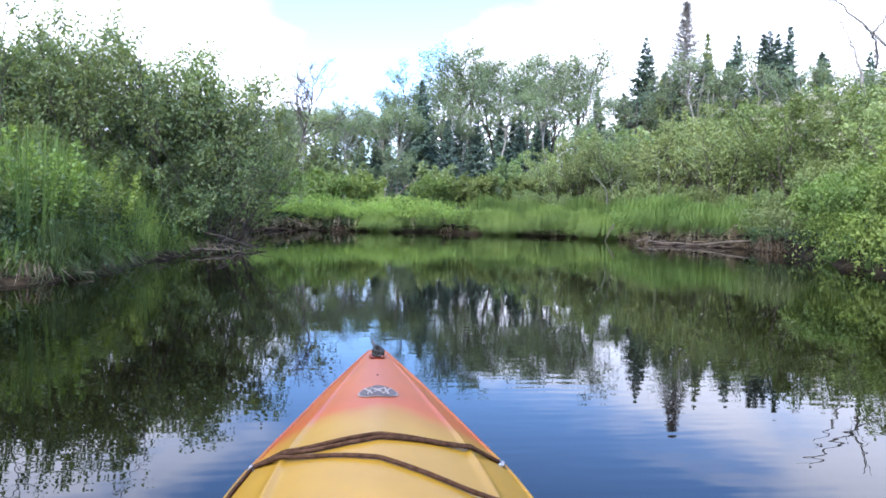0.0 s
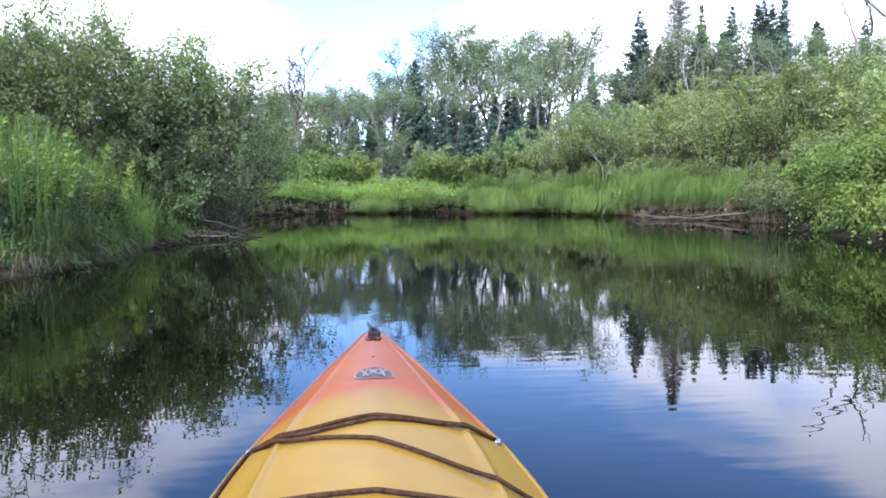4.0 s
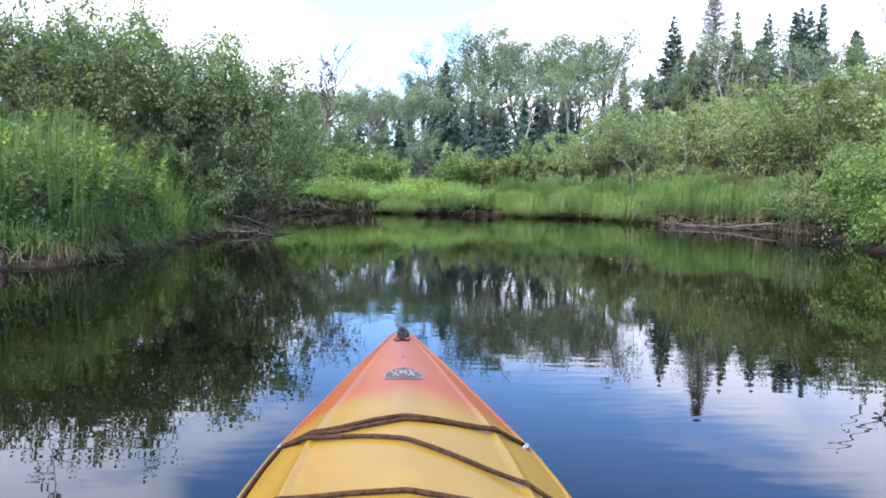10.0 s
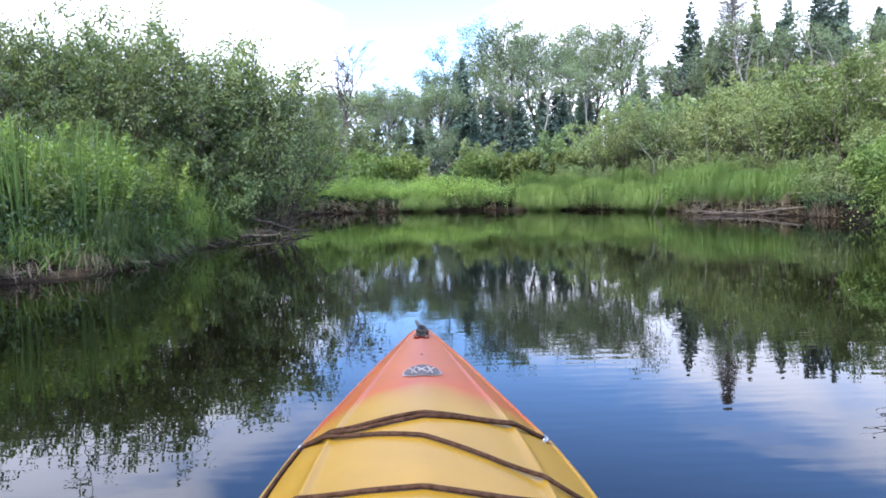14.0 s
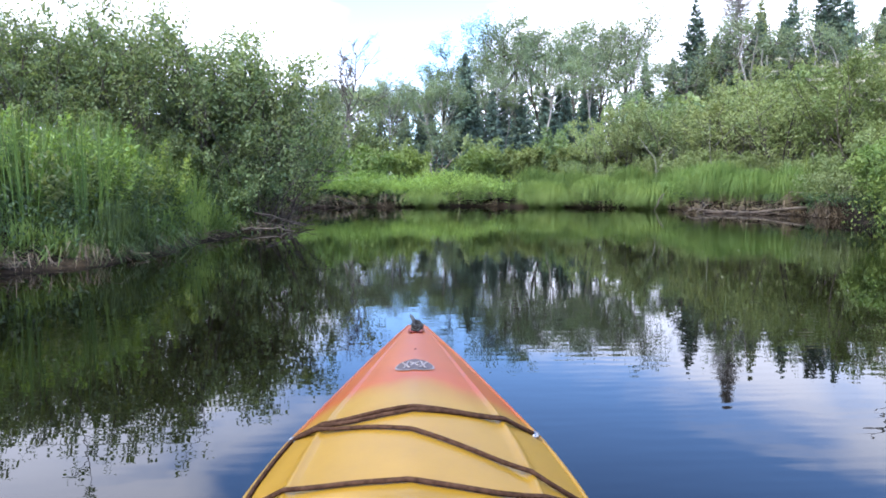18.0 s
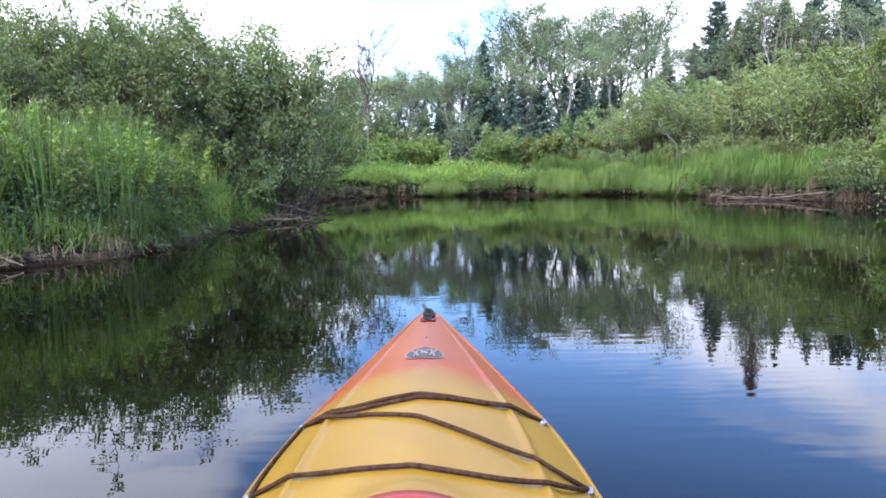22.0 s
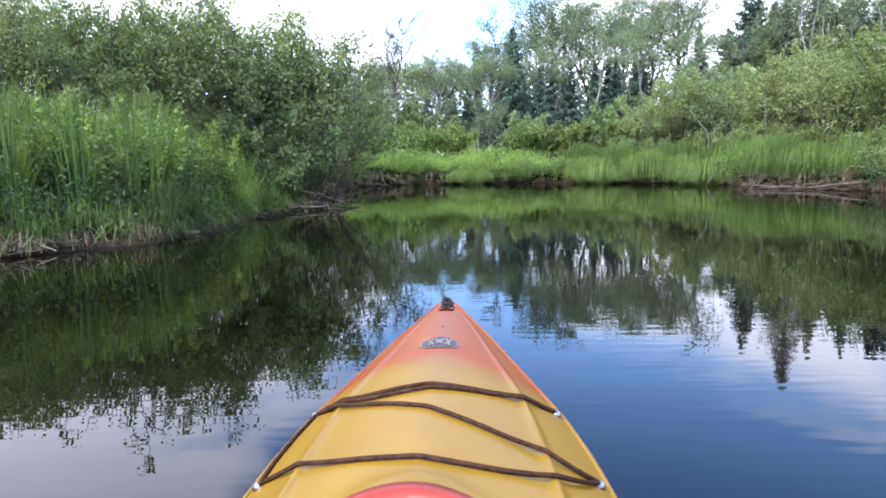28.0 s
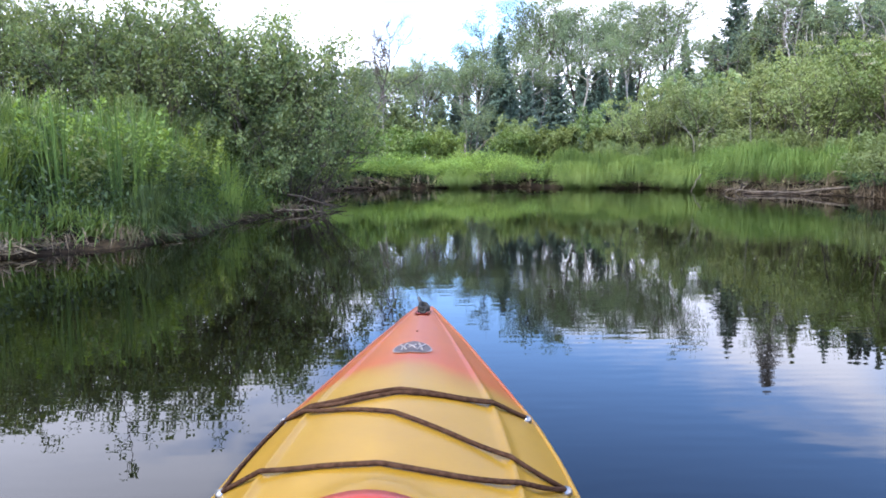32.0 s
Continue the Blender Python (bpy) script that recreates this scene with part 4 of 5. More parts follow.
# last two spots: unseen alders, added to close the bank and shade the mound
place_to(bush(14, "alder_bush", al, 3.0, splay=0.4, low=0.46, **ab),
         [(-6.2, 12.4, 3.3, 0), (-5.35, 12.5, 3.4, 210), (-3.2, 12.3, 3.25, 100), (-7.9, 12.6, 4.0, 220), (-9.6, 12.4, 4.25, 40), (-11.5, 9.5, 4.02, 75), (-6.4, 4.0, 3.90, 50), (-7.6, 5.6, 4.12, 10)])
place(bush(13, "willow_bush", "dark spreading willow shrub overhanging the water", 1.5, 8, ALDER, 0.062, 14, splay=1.1, low=0.12, thin=0.9, reach=0.08, group="alders on the bank"),
      [(-3.0, 11.3, 0.85, 0), (-4.15, 10.9, 0.9, 150), (-4.45, 11.4, 1.4, 40), (-3.8, 11.6, 1.35, 300), (-2.95, 12.2, 0.85, 90), (-6.0, 9.5, 1.0, 120), (-7.6, 8.8, 1.05, 290), (-6.6, 10.3, 1.2, 77), (-8.6, 10.3, 1.3, 33), (-5.3, 10.4, 1.0, 170), (-5.2, 7.0, 0.62, 99), (-5.9, 7.6, 0.72, 222), (-4.7, 7.9, 0.5, 310)])

place(bush(16, "alder_bush", "tall thin alder sprout above the thicket", 4.1, 3, ALDER, 0.070, 12, splay=0.14, low=0.55, wide=0.22, thin=0.7, reach=0.08, group="alders on the bank"),
      [(-6.1, 12.0, 1.0, 0)])
place(bush(15, "alder_bush", "leaning alder at the point of the bank", 2.6, 8, ALDER, 0.064, 12, splay=0.85, low=0.2, twigs=5, wide=0.45, thin=0.7, reach=0.085, group="alders on the bank"),
      [(-2.75, 12.1, 1.1, 0), (-2.8, 12.7, 1.1, 140), (-2.75, 11.7, 0.7, 60), (-2.75, 12.9, 1.0, 250), (-2.5, 12.3, 0.62, 200)])

# right bank: shrubs
sh = "dense grey-green shrub behind the river grass"
place(bush(21, "river_shrub", sh, 2.9, 8, SHRUB, 0.066, 34, splay=0.8, low=0.22, twigs=4, reach=0.08, group="shrubs on the bank"),
      [(7.2, 20.8, 1.0, 0), (9.3, 19.0, 1.1, 80), (9.6, 15.2, 1.05, 160), (12.0, 18.5, 1.2, 230), (5.6, 22.5, 0.9, 300)])
place(bush(22, "river_shrub", sh, 2.7, 9, SHRUB, 0.064, 33, splay=0.85, low=0.2, twigs=4, reach=0.08, group="shrubs on the bank"),
      [(8.3, 19.2, 1.1, 0), (8.4, 16.8, 1.0, 120), (6.2, 21.6, 0.9, 220), (10.6, 17.0, 1.15, 60), (10.2, 21.5, 1.2, 190), (9.2, 11.6, 1.0, 275)])
place(bush(23, "viburnum_shrub", "yellow-green shrub with flat cream flower clusters", 3.1, 8, OLIVE, 0.064, 36, splay=0.75, low=0.16, twigs=5, reach=0.085, flowers=0.22, group="shrubs on the bank"),
      [(9.0, 14.6, 1.0, 0), (10.4, 13.0, 1.0, 140), (10.2, 15.8, 1.1, 60)])
place(bush(24, "alder_bush", "bright green round-leaved alder drooping over the water", 1.3, 10, BRIGHT, 0.058, 36, splay=1.0, low=0.06, reach=0.10, group="shrubs on the bank"),
      [(7.35, 9.5, 1.0, 0), (7.6, 11.1, 0.95, 33), (7.3, 10.5, 0.9, 145), (6.9, 8.3, 1.0, 100), (8.3, 10.9, 1.0, 200), (8.1, 9.7, 1.3, 300), (6.6, 7.0, 1.1, 40), (7.8, 8.5, 1.4, 160), (8.7, 12.0, 0.85, 80), (7.0, 5.4, 1.2, 10)])
place(bush(25, "river_shrub", sh, 2.6, 8, SHRUB, 0.08, 32, low=0.15, group="shrubs on the bank"),
      [(8.7, 9.0, 0.72, 0), (8.9, 10.6, 0.82, 90), (8.5, 6.5, 0.8, 200), (8.3, 12.6, 0.9, 300)])
place(bush(29, "river_shrub", "low grey-green shrub just behind the river grass", 1.6, 8, SHRUB, 0.075, 24, splay=0.9, low=0.03, group="shrubs on the bank"),
      [(7.0, 18.6, 0.8, 0), (7.7, 17.4, 0.85, 60), (8.0, 16.1, 0.8, 120), (6.3, 19.7, 0.8, 180), (5.2, 20.6, 0.75, 240), (8.2, 14.8, 0.8, 300), (8.1, 13.6, 0.8, 20), (8.15, 12.5, 0.72, 200), (8.0, 12.0, 0.6, 75), (4.4, 21.6, 0.7, 90)])
# far bank: low shrubs behind the grass
place(bush(26, "low_shrub", "light green low shrub behind the far grass", 1.5, 7, BRIGHT, 0.10, 22, splay=0.7, low=0.1, group="shrubs on the bank"),
      [(-2.0, 23.2, 1.0, 0), (-3.4, 23.8, 1.1, 100), (-0.6, 24.2, 0.9, 220), (1.6, 23.8, 0.85, 310), (-5.4, 23.0, 1.3, 50)])
place(bush(27, "low_shrub", "olive and rusty low shrub behind the far grass", 1.5, 7, OLIVE, 0.10, 26, splay=0.7, low=0.1, group="shrubs on the bank"),
      [(3.4, 23.6, 0.95, 0), (4.6, 23.2, 0.95, 150), (2.6, 25.0, 1.0, 70), (5.6, 24.4, 1.0, 200), (7.0, 24.2, 1.0, 20)])

# far trees
dt = "slender leafy tree with open feathery crown"
place_to(feather_tree(31, dt, fork=0.5), [(2.81, 39, 9.20, 0), (9.5, 39.5, 9.45, 90), (-1.75, 37, 5.90, 200), (0.3, 38.5, 6.90, 310)])
place_to(feather_tree(32, dt, radius=1.8, fork=0.54), [(4.2, 39.5, 9.15, 0), (10.6, 39, 9.65, 120), (-2.9, 36, 5.65, 230), (6.3, 37, 7.65, 300)])
place_to(feather_tree(33, dt, radius=2.1, fork=0.46), [(6.68, 39, 9.65, 0), (1.1, 39, 8.10, 140), (-0.6, 37.5, 6.15, 210), (5.2, 37, 7.25, 40), (-1.2, 35.5, 5.4, 75), (-2.3, 38, 6.2, 160), (-0.1, 36, 5.6, 290)])
place_to(feather_tree(34, dt, radius=1.6, leaders=12, fork=0.5), [(7.95, 39, 9.40, 0), (11.6, 39.5, 9.05, 110), (8.7, 37.5, 7.65, 250), (-4.2, 35, 5.35, 170), (3.4, 36.5, 6.65, 80)])
place_to(feather_tree(36, "young thin tree with pale crooked trunk", 5.0, radius=1.2, leaders=8, fork=0.5, bark=PALE, per_tuft=11, lean=0.9),
         [(-1.6, 29, 4.6, 0), (-2.9, 28, 4.4, 130), (-4.6, 28, 4.6, 330), (0.6, 31, 4.9, 270)])
place_to(feather_tree(38, "tree with pale crooked trunk and high thin crown", 7.0, radius=1.2, leaders=7, fork=0.6, bark=PALE, per_tuft=10, lean=1.0),
         [(0.2, 32, 5.2, 0), (3.6, 33, 5.6, 90), (5.3, 33, 6.6, 200), (7.6, 34, 7.0, 310), (8.4, 35, 7.2, 40), (3.9, 34, 5.6, 150), (9.6, 35, 7.2, 250)])
place_to(feather_tree(37, "leafy young tree under the taller trees", 4.0, radius=1.3, leaders=14, fork=0.15, per_tuft=10, depth=0.75, tufts=7),
         [(-3.6, 31, 4.1, 0), (-2.1, 33, 4.0, 70), (-5.2, 30, 4.2, 200), (0.3, 30, 3.2, 140), (9.6, 33, 4.8, 130)])
# greenery among the spruces
place_to(feather_tree(39, "leafy tree standing among the spruces", 7.0, radius=1.8, leaders=15, fork=0.15, per_tuft=10, depth=0.75),
         [(16.2, 37, 8.30, 0), (18.4, 37.5, 9.30, 60), (20.4, 37, 8.30, 120), (22.4, 37, 8.40, 180), (24.5, 37, 8.40, 240), (26.8, 36, 8.10, 300), (13.6, 37, 6.90, 30), (28.8, 36, 8.10, 90)])
place(broadleaf(35, "leafy tree at the edge of the wood", 7.5, crown=0.36, clear=0.15, per_twig=20, twigs=3, leaf=0.17),
      [(-12, 42, 0.8, 0), (-6, 44, 0.62, 60), (18, 48, 1.0, 90), (23, 46, 1.0, 150), (29, 44, 1.1, 210), (-17, 38, 0.9, 330), (27, 35, 0.9, 75)])
place(bush(28, "wood_edge_shrub", "dark understory shrub at the edge of the wood", 2.4, 6, ALDER, 0.165, 13, splay=0.6, low=0.05, group="shrubs on the bank"),
      [(-6, 28, 1.1, 0), (-3, 29.5, 1.0, 50), (9, 27, 1.2, 250), (12, 26, 1.3, 300), (15, 24, 1.3, 20), (-9, 26, 1.2, 70), (-4.5, 26, 0.8, 120), (-1.5, 26.5, 0.7, 10), (2, 26.5, 0.7, 80), (5, 26, 0.8, 210), (-12, 27, 1.3, 110), (-7, 23.5, 1.0, 240), (10, 30, 1.3, 260), (8, 24, 1.1, 120), (15, 28, 1.4, 170), (18, 25, 1.5, 220), (7.6, 22.6, 0.75, 12), (9.5, 22.6, 0.85, 99), (11.5, 21.6, 0.95, 190), (13.2, 20.2, 1.05, 280), (14.5, 16.5, 1.1, 45), (14, 12, 1.0, 130)])

# spruces
sp = "dark narrow spruce tree rising above the shrubs"
place_to(spruce(41, sp, 9.0, width=0.44), [(14.9, 40, 10.55, 0), (20.17, 40, 10.9, 70), (22.46, 40.3, 11.4, 150), (23.67, 41, 11.4, 220), (28.7, 40, 10.2, 300)])
place_to(spruce(42, sp, 9.0, width=0.40), [(21.8, 40, 11.05, 0), (23.14, 39.5, 11.45, 90), (15.8, 41, 9.9, 190), (12.33, 40, 7.7, 260), (26.4, 41, 10.0, 20), (24.9, 39, 8.6, 111)])
place_to(spruce(43, "young dark spruce under the leafy trees", 5.0, width=0.42, whorls=24), [(1.83, 33.2, 6.6, 0), (2.9, 32, 4.7, 40), (1.2, 33, 4.60, 80), (4.4, 33, 5.0, 300), (5.6, 33.5, 5.0, 200), (6.6, 34, 5.2, 15), (2.2, 31.5, 4.0, 55), (7.7, 35, 5.3, 133), (13.9, 40.5, 7.50, 140), (11.0, 38, 5.20, 30), (8.8, 38.5, 5.30, 20), (17.0, 42, 9.10, 310), (18.0, 39, 9.30, 100), (19.1, 41, 9.70, 66), (16.3, 39, 8.30, 123), (21.0, 42, 9.90, 210), (25.5, 40, 10.10, 5), (0.2, 41, 5.10, 350), (-1.2, 40, 4.70, 77), (7.2, 38.5, 5.90, 260), (3.9, 37.5, 5.30, 111), (-0.3, 36, 4.30, 12), (1.6, 36, 4.70, 190), (-2.4, 36, 3.90, 60), (9.9, 43, 6.10, 130)])
place_to(spruce(45, "tall light green spruce with a thin top", 9.0, width=0.34, leafmat=SHRUB), [(18.6, 40, 11.0, 0), (15.3, 38.5, 8.0, 100)])
place_to(spruce(44, "dead grey spruce without needles", 12.0, width=0.25, dead=True, per=11), [(17.15, 40, 12.7, 0)])

# dead trees
place(broadleaf(51, "bare grey-brown dead tree with crooked branches", 3.9, bark=BARK, bare=True, limbs=19, twigs=7, clear=0.42, crown=0.32, name="dead_tree", girth=0.95),
      [(-3.15, 24.5, 1.38, 90)])
snag("pale dead stems standing among the shrubs", [[(9.5, 0.8), (9.45, 2.2), (9.55, 3.3), (9.35, 4.2), (9.52, 5.0)], [(9.52, 3.0), (9.2, 3.6), (9.3, 4.7)], [(9.5, 2.8), (9.8, 3.6), (9.88, 4.5)]], 0.038, 20.6, 3, 3)
snag("pale dead stems standing among the shrubs", [[(10.1, 0.8), (10.2, 2.5), (10.15, 3.4), (10.3, 4.4)], [(10.17, 2.9), (10.45, 3.5), (10.4, 4.2)]], 0.034, 20.9, 3, 4)
snag("forked pale dead stem above the shrubs", [[(11.2, 0.8), (11.15, 2.6), (11.42, 4.4), (11.13, 5.2)], [(11.38, 4.2), (10.92, 4.3), (10.7, 4.5)]], 0.035, 20.4, 2, 5)
snag("tall forked dead tree with bare grey limbs", [[(14.6, 0.8), (14.5, 2.8), (14.55, 4.1), (14.46, 5.1), (14.34, 5.9), (14.15, 6.7)], [(14.47, 5.0), (14.3, 5.4), (13.95, 5.75), (13.6, 5.95)], [(14.42, 5.3), (14.6, 5.85), (14.85, 6.2)], [(14.3, 5.95), (14.45, 6.3), (14.4, 6.8)]], 0.07, 20.0, 4, 6)
snag("dead trunk leaning out above the shrubs", [[(18.2, 0.8), (17.6, 3.8), (16.6, 5.2), (15.5, 6.1), (14.6, 7.0), (14.1, 7.6)], [(16.0, 5.7), (16.4, 6.5), (16.3, 7.0)], [(16.9, 4.8), (17.4, 5.8), (17.7, 6.3)]], 0.08, 20.5, 5, 7)
snag("bare grey dead tree with thin twigs", [[(12.5, 0.8), (12.6, 3.2), (12.4, 4.6)], [(12.6, 3.2), (12.9, 4.3)], [(12.55, 3.5), (12.1, 4.1)]], 0.035, 21.3, 5, 8)
snag("thin pale bare stems at the foot of the shrubs", [[(5.9, 0.5), (6.0, 1.2), (5.8, 1.55), (5.65, 1.85)], [(6.0, 1.2), (6.2, 1.6), (6.15, 1.95)], [(5.95, 0.9), (6.35, 1.4), (6.7, 1.65)]], 0.009, 18.3, 3, 9)
snag("thin pale bare stem standing in the shrubs", [[(7.0, 0.5), (6.95, 1.5), (7.05, 2.3)], [(6.97, 1.5), (7.3, 1.9), (7.4, 2.2)]], 0.009, 17.2, 3, 10)


# grass
def band(rng, n, line, lo, hi):
    """Random places along a stretch of the waterline, lo to hi metres inland."""
    line = np.array(line)
    seg = np.hypot(*np.diff(line, axis=0).T)
    cum = np.concatenate([[0], np.cumsum(seg)])
    s = rng.uniform(0, cum[-1], 3 * n)
    i = np.clip(np.searchsorted(cum, s) - 1, 0, len(seg) - 1)
    p = line[i] + (line[i + 1] - line[i]) * ((s - cum[i]) / seg[i])[:, None]
    a = rng.uniform(0, 2 * np.pi, 3 * n)
    p = p + (hi * np.sqrt(rng.uniform(0, 1, 3 * n)))[:, None] * np.stack([np.cos(a), np.sin(a)], 1)
    d = shore(p)
    return p[(d > lo) & (d < hi)][:n]


def grass_stuff(seed, label, n, line, lo, hi, height, width, mat, lean=0.35, tuft=None, name="grass"):
    rng = np.random.default_rng(seed)
    p = band(rng, n, line, lo, hi)
    if tuft:
        k = max(1, len(p) // tuft)
        p = p[rng.integers(0, k, len(p))] + rng.normal(size=p.shape) * 0.07
        p = p[shore(p) > lo * 0.5]
    h = height * (0.78 + 0.50 * lumps(p, 1.5))
    g = Geo()
    blades(g, rng, np.column_stack([p, ground_height(p) - 0.02]), h, width, lean)
    return thing(name, label, "grass", kind="stuff", mesh=g.mesh(name, mat))


L1 = LEFT[1:11]
def tussocks(seed, label, count, per, line, lo, hi, height, width, mat, spread=0.8, name="grass", fall=0.8, floor=(0.015, 0.015), base_r=0.09):
    """Domes of long arching blades that droop outwards."""
    rng = np.random.default_rng(seed)
    c = band(rng, count, line, lo, hi)
    n = len(c) * per
    k = np.repeat(np.arange(len(c)), per)
    size = rng.uniform(0.6, 1.35, len(c))
    rest = (floor[0] + (floor[1] - floor[0]) * rng.uniform(0, 1, len(c)) ** 2.2)[k]
    a = rng.uniform(0, 2 * np.pi, n)
    out = np.stack([np.cos(a), np.sin(a), 0 * a], 1)
    base = np.column_stack([c, ground_height(c) - 0.03])[k] + out * (base_r * rng.uniform(0, 1, n) ** 0.5 * size[k])[:, None]
    h = height * size[k] * rng.uniform(0.6, 1.15, n)
    r = h * spread * np.abs(rng.normal(size=n)) * 0.8
    droop = 0.35 * h + fall * r
    side = np.stack([-np.sin(a), np.cos(a), 0 * a], 1) * (width * rng.uniform(0.6, 1.3, n) / 2)[:, None]
    rows = []
    for s, w in ((0.0, 0.8), (0.4, 1.0), (0.75, 0.7)):
        m = base + out * (r * s ** 1.2)[:, None]
        m[:, 2] = np.maximum(rest, m[:, 2] + 1.25 * h * s - droop * s ** 2.2)
        rows += [m - side * w, m + side * w]
    m = base + out * r[:, None]
    m[:, 2] = np.maximum(rest - 0.01, m[:, 2] + 1.25 * h - droop * 1.0)
    rows.append(m)
    v = np.stack(rows, 1)
    i = np.arange(n)[:, None] * 7
    g = Geo()
    g.add(v.reshape(-1, 3), np.concatenate([i + np.array([[0, 1, 3, 2]]), i + np.array([[2, 3, 5, 4]])]), i + np.array([[4, 5, 6]]))
    return thing(name, label, "grass", kind="stuff", mesh=g.mesh(name, mat))


grass_stuff(61, "tall green sedge on the near bank", 4300, L1, 1.0, 2.7, 1.05, 0.014, SEDGE, 0.35, tuft=70)
tussocks(161, "arching sedge tussocks on the near bank", 60, 80, L1, 0.9, 2.4, 0.9, 0.014, SEDGE, 0.45)
tussocks(167, "upright clumps of tall sedge on the near bank", 12, 70, L1, 0.45, 1.5, 0.8, 0.013, SEDGE, 0.26, fall=0.5, base_r=0.16)
tussocks(162, "short bright grass tufts along the muddy edge", 110, 55, L1, 0.15, 0.9, 0.42, 0.011, GRASS, 0.75, fall=1.0)
tussocks(181, "tall upright sedge crowning the near bank", 7, 90, [(-4.05, 7.75), (-3.65, 8.2)], 0.3, 1.4, 1.08, 0.009, SEDGE, 0.3, fall=0.5, base_r=0.22)
tussocks(182, "bright upright grass at the point of the bank", 5, 170, [(-3.25, 9.2), (-3.05, 10.1)], 0.15, 0.6, 0.85, 0.010, GRASS, 0.24, fall=0.5, base_r=0.16)
# the next two put the shade of the bank's hollows into blade colour
tussocks(183, "drooping sedge over the muddy edge, shade in its dark colour", 4, 300, [(-3.35, 7.6), (-3.25, 8.0)], 0.1, 0.5, 0.72, 0.006, SHADE_SEDGE, 0.75, fall=1.25, base_r=0.2)
tussocks(184, "drooping sedge between the marsh plants, coloured dark for shaded hollows", 9, 200, LEFT[2:8], 0.5, 1.1, 0.6, 0.007, SHADE_SEDGE, 0.7, fall=1.2, base_r=0.16)
grass_stuff(63, "dry straw hanging over the muddy edge", 800, L1, 0.02, 0.5, 0.28, 0.006, STRAW, 1.0, tuft=12, name="dry_grass")
R1 = RIGHT[1:19]
grass_stuff(64, "bright green river grass on the far bank", 7000, R1, 1.2, 3.2, 0.72, 0.015, GRASS, 0.55, tuft=40)
def domes(seed, label, line, off, gap, size, per, height, width, mat, low=0.03, gappy=0.0):
    """Smooth drooping domes of long grass set along the bank, with gaps between them."""
    rng = np.random.default_rng(seed)
    line = np.array(line)
    cum = np.concatenate([[0], np.cumsum(np.hypot(*np.diff(line, axis=0).T))])
    g = Geo()
    s = 0.2
    while s < cum[-1]:
        c = np.array([np.interp(s, cum, line[:, 0]), np.interp(s, cum, line[:, 1])])
        e = 0.3
        inland = unit(np.array([float(shore(c[None] + np.array([[e, 0]]))[0] - shore(c[None] - np.array([[e, 0]]))[0]), float(shore(c[None] + np.array([[0, e]]))[0] - shore(c[None] - np.array([[0, e]]))[0])]))
        c = c + inland * (off + rng.uniform(-0.1, 0.15) - float(shore(c[None])[0]))
        R = size * rng.uniform(0.65, 1.4)
        if rng.uniform() < gappy:
            s += gap * 0.8
            continue
        H = height * rng.uniform(0.78, 1.15)
        n = int(per * R / size)
        a = rng.uniform(0, 2 * np.pi, n)
        u = np.sqrt(rng.uniform(0.02, 1.0, n))
        out = np.stack([np.cos(a), np.sin(a), 0 * a], 1)
        base = np.column_stack([np.tile(c, (n, 1)), np.full(n, on_ground(c[0], c[1]))]) + out * (R * 0.5 * u * rng.uniform(0.3, 1.0, n))[:, None]
        reach = (R * u * rng.uniform(0.85, 1.1, n))[:, None]
        peak = (H * np.sqrt(1 - 0.6 * u ** 2) * (1.08 - 0.42 * rng.uniform(0, 1, n) ** 1.6))
        drop = np.maximum(low * rng.uniform(0.2, 5.0, n), base[:, 2] + peak * (1 - 1.7 * u ** 1.5) - 0.15 * rng.uniform(0, 1, n))
        side = np.stack([-np.sin(a), np.cos(a), 0 * a], 1) * (width * rng.uniform(0.6, 1.3, n) / 2)[:, None]
        mid = base + out * reach * 0.35
        mid[:, 2] = base[:, 2] + peak * 0.72
        top = base + out * reach * 0.75
        top[:, 2] = base[:, 2] + peak * (1 - 0.12 * u)
        tip = base + out * reach * 1.05
        tip[:, 2] = drop
        sway = np.cross(out, np.array([0, 0, 1.0])) * (rng.normal(size=n) * 0.13 + 0.05 * np.sin(a * 5))[:, None]
        mid, top, tip = mid + sway * 0.3, top + sway, tip + sway * 1.5
        v = np.stack([base - side, base + side, mid - side, mid + side, top - side * 0.8, top + side * 0.8, tip], 1)
        i = np.arange(n)[:, None] * 7
        g.add(v.reshape(-1, 3), np.concatenate([i + np.array([[0, 1, 3, 2]]), i + np.array([[2, 3, 5, 4]])]), i + np.array([[4, 5, 6]]))
        s += gap * rng.uniform(0.7, 1.4) * R / size
    return thing("grass", label, "grass", kind="stuff", mesh=g.mesh("grass", mat))


domes(171, "smooth drooping domes of grass on the far bank", RIGHT[8:16], -0.02, 0.92, 0.58, 1350, 0.74, 0.0075, GRASS, low=0.02, gappy=0.25)
domes(172, "smooth drooping domes of grass behind the lip", RIGHT[9:17], 0.8, 0.9, 0.55, 900, 0.85, 0.0075, GRASS)
domes(173, "grass domes above the brown cut bank", RIGHT[15:19], 0.34, 0.8, 0.5, 900, 0.8, 0.0075, GRASS, low=0.13)
tussocks(163, "long grass drooping over the far cut bank", 16, 150, RIGHT[7:16], 0.0, 0.45, 0.75, 0.009, GRASS, 0.7, fall=1.25, floor=(0.01, 0.36), base_r=0.24)
tussocks(168, "long grass above the brown cut bank", 8, 160, RIGHT[14:21], 0.18, 0.6, 0.75, 0.012, GRASS, 0.65, fall=1.0, floor=(0.15, 0.4), base_r=0.22)
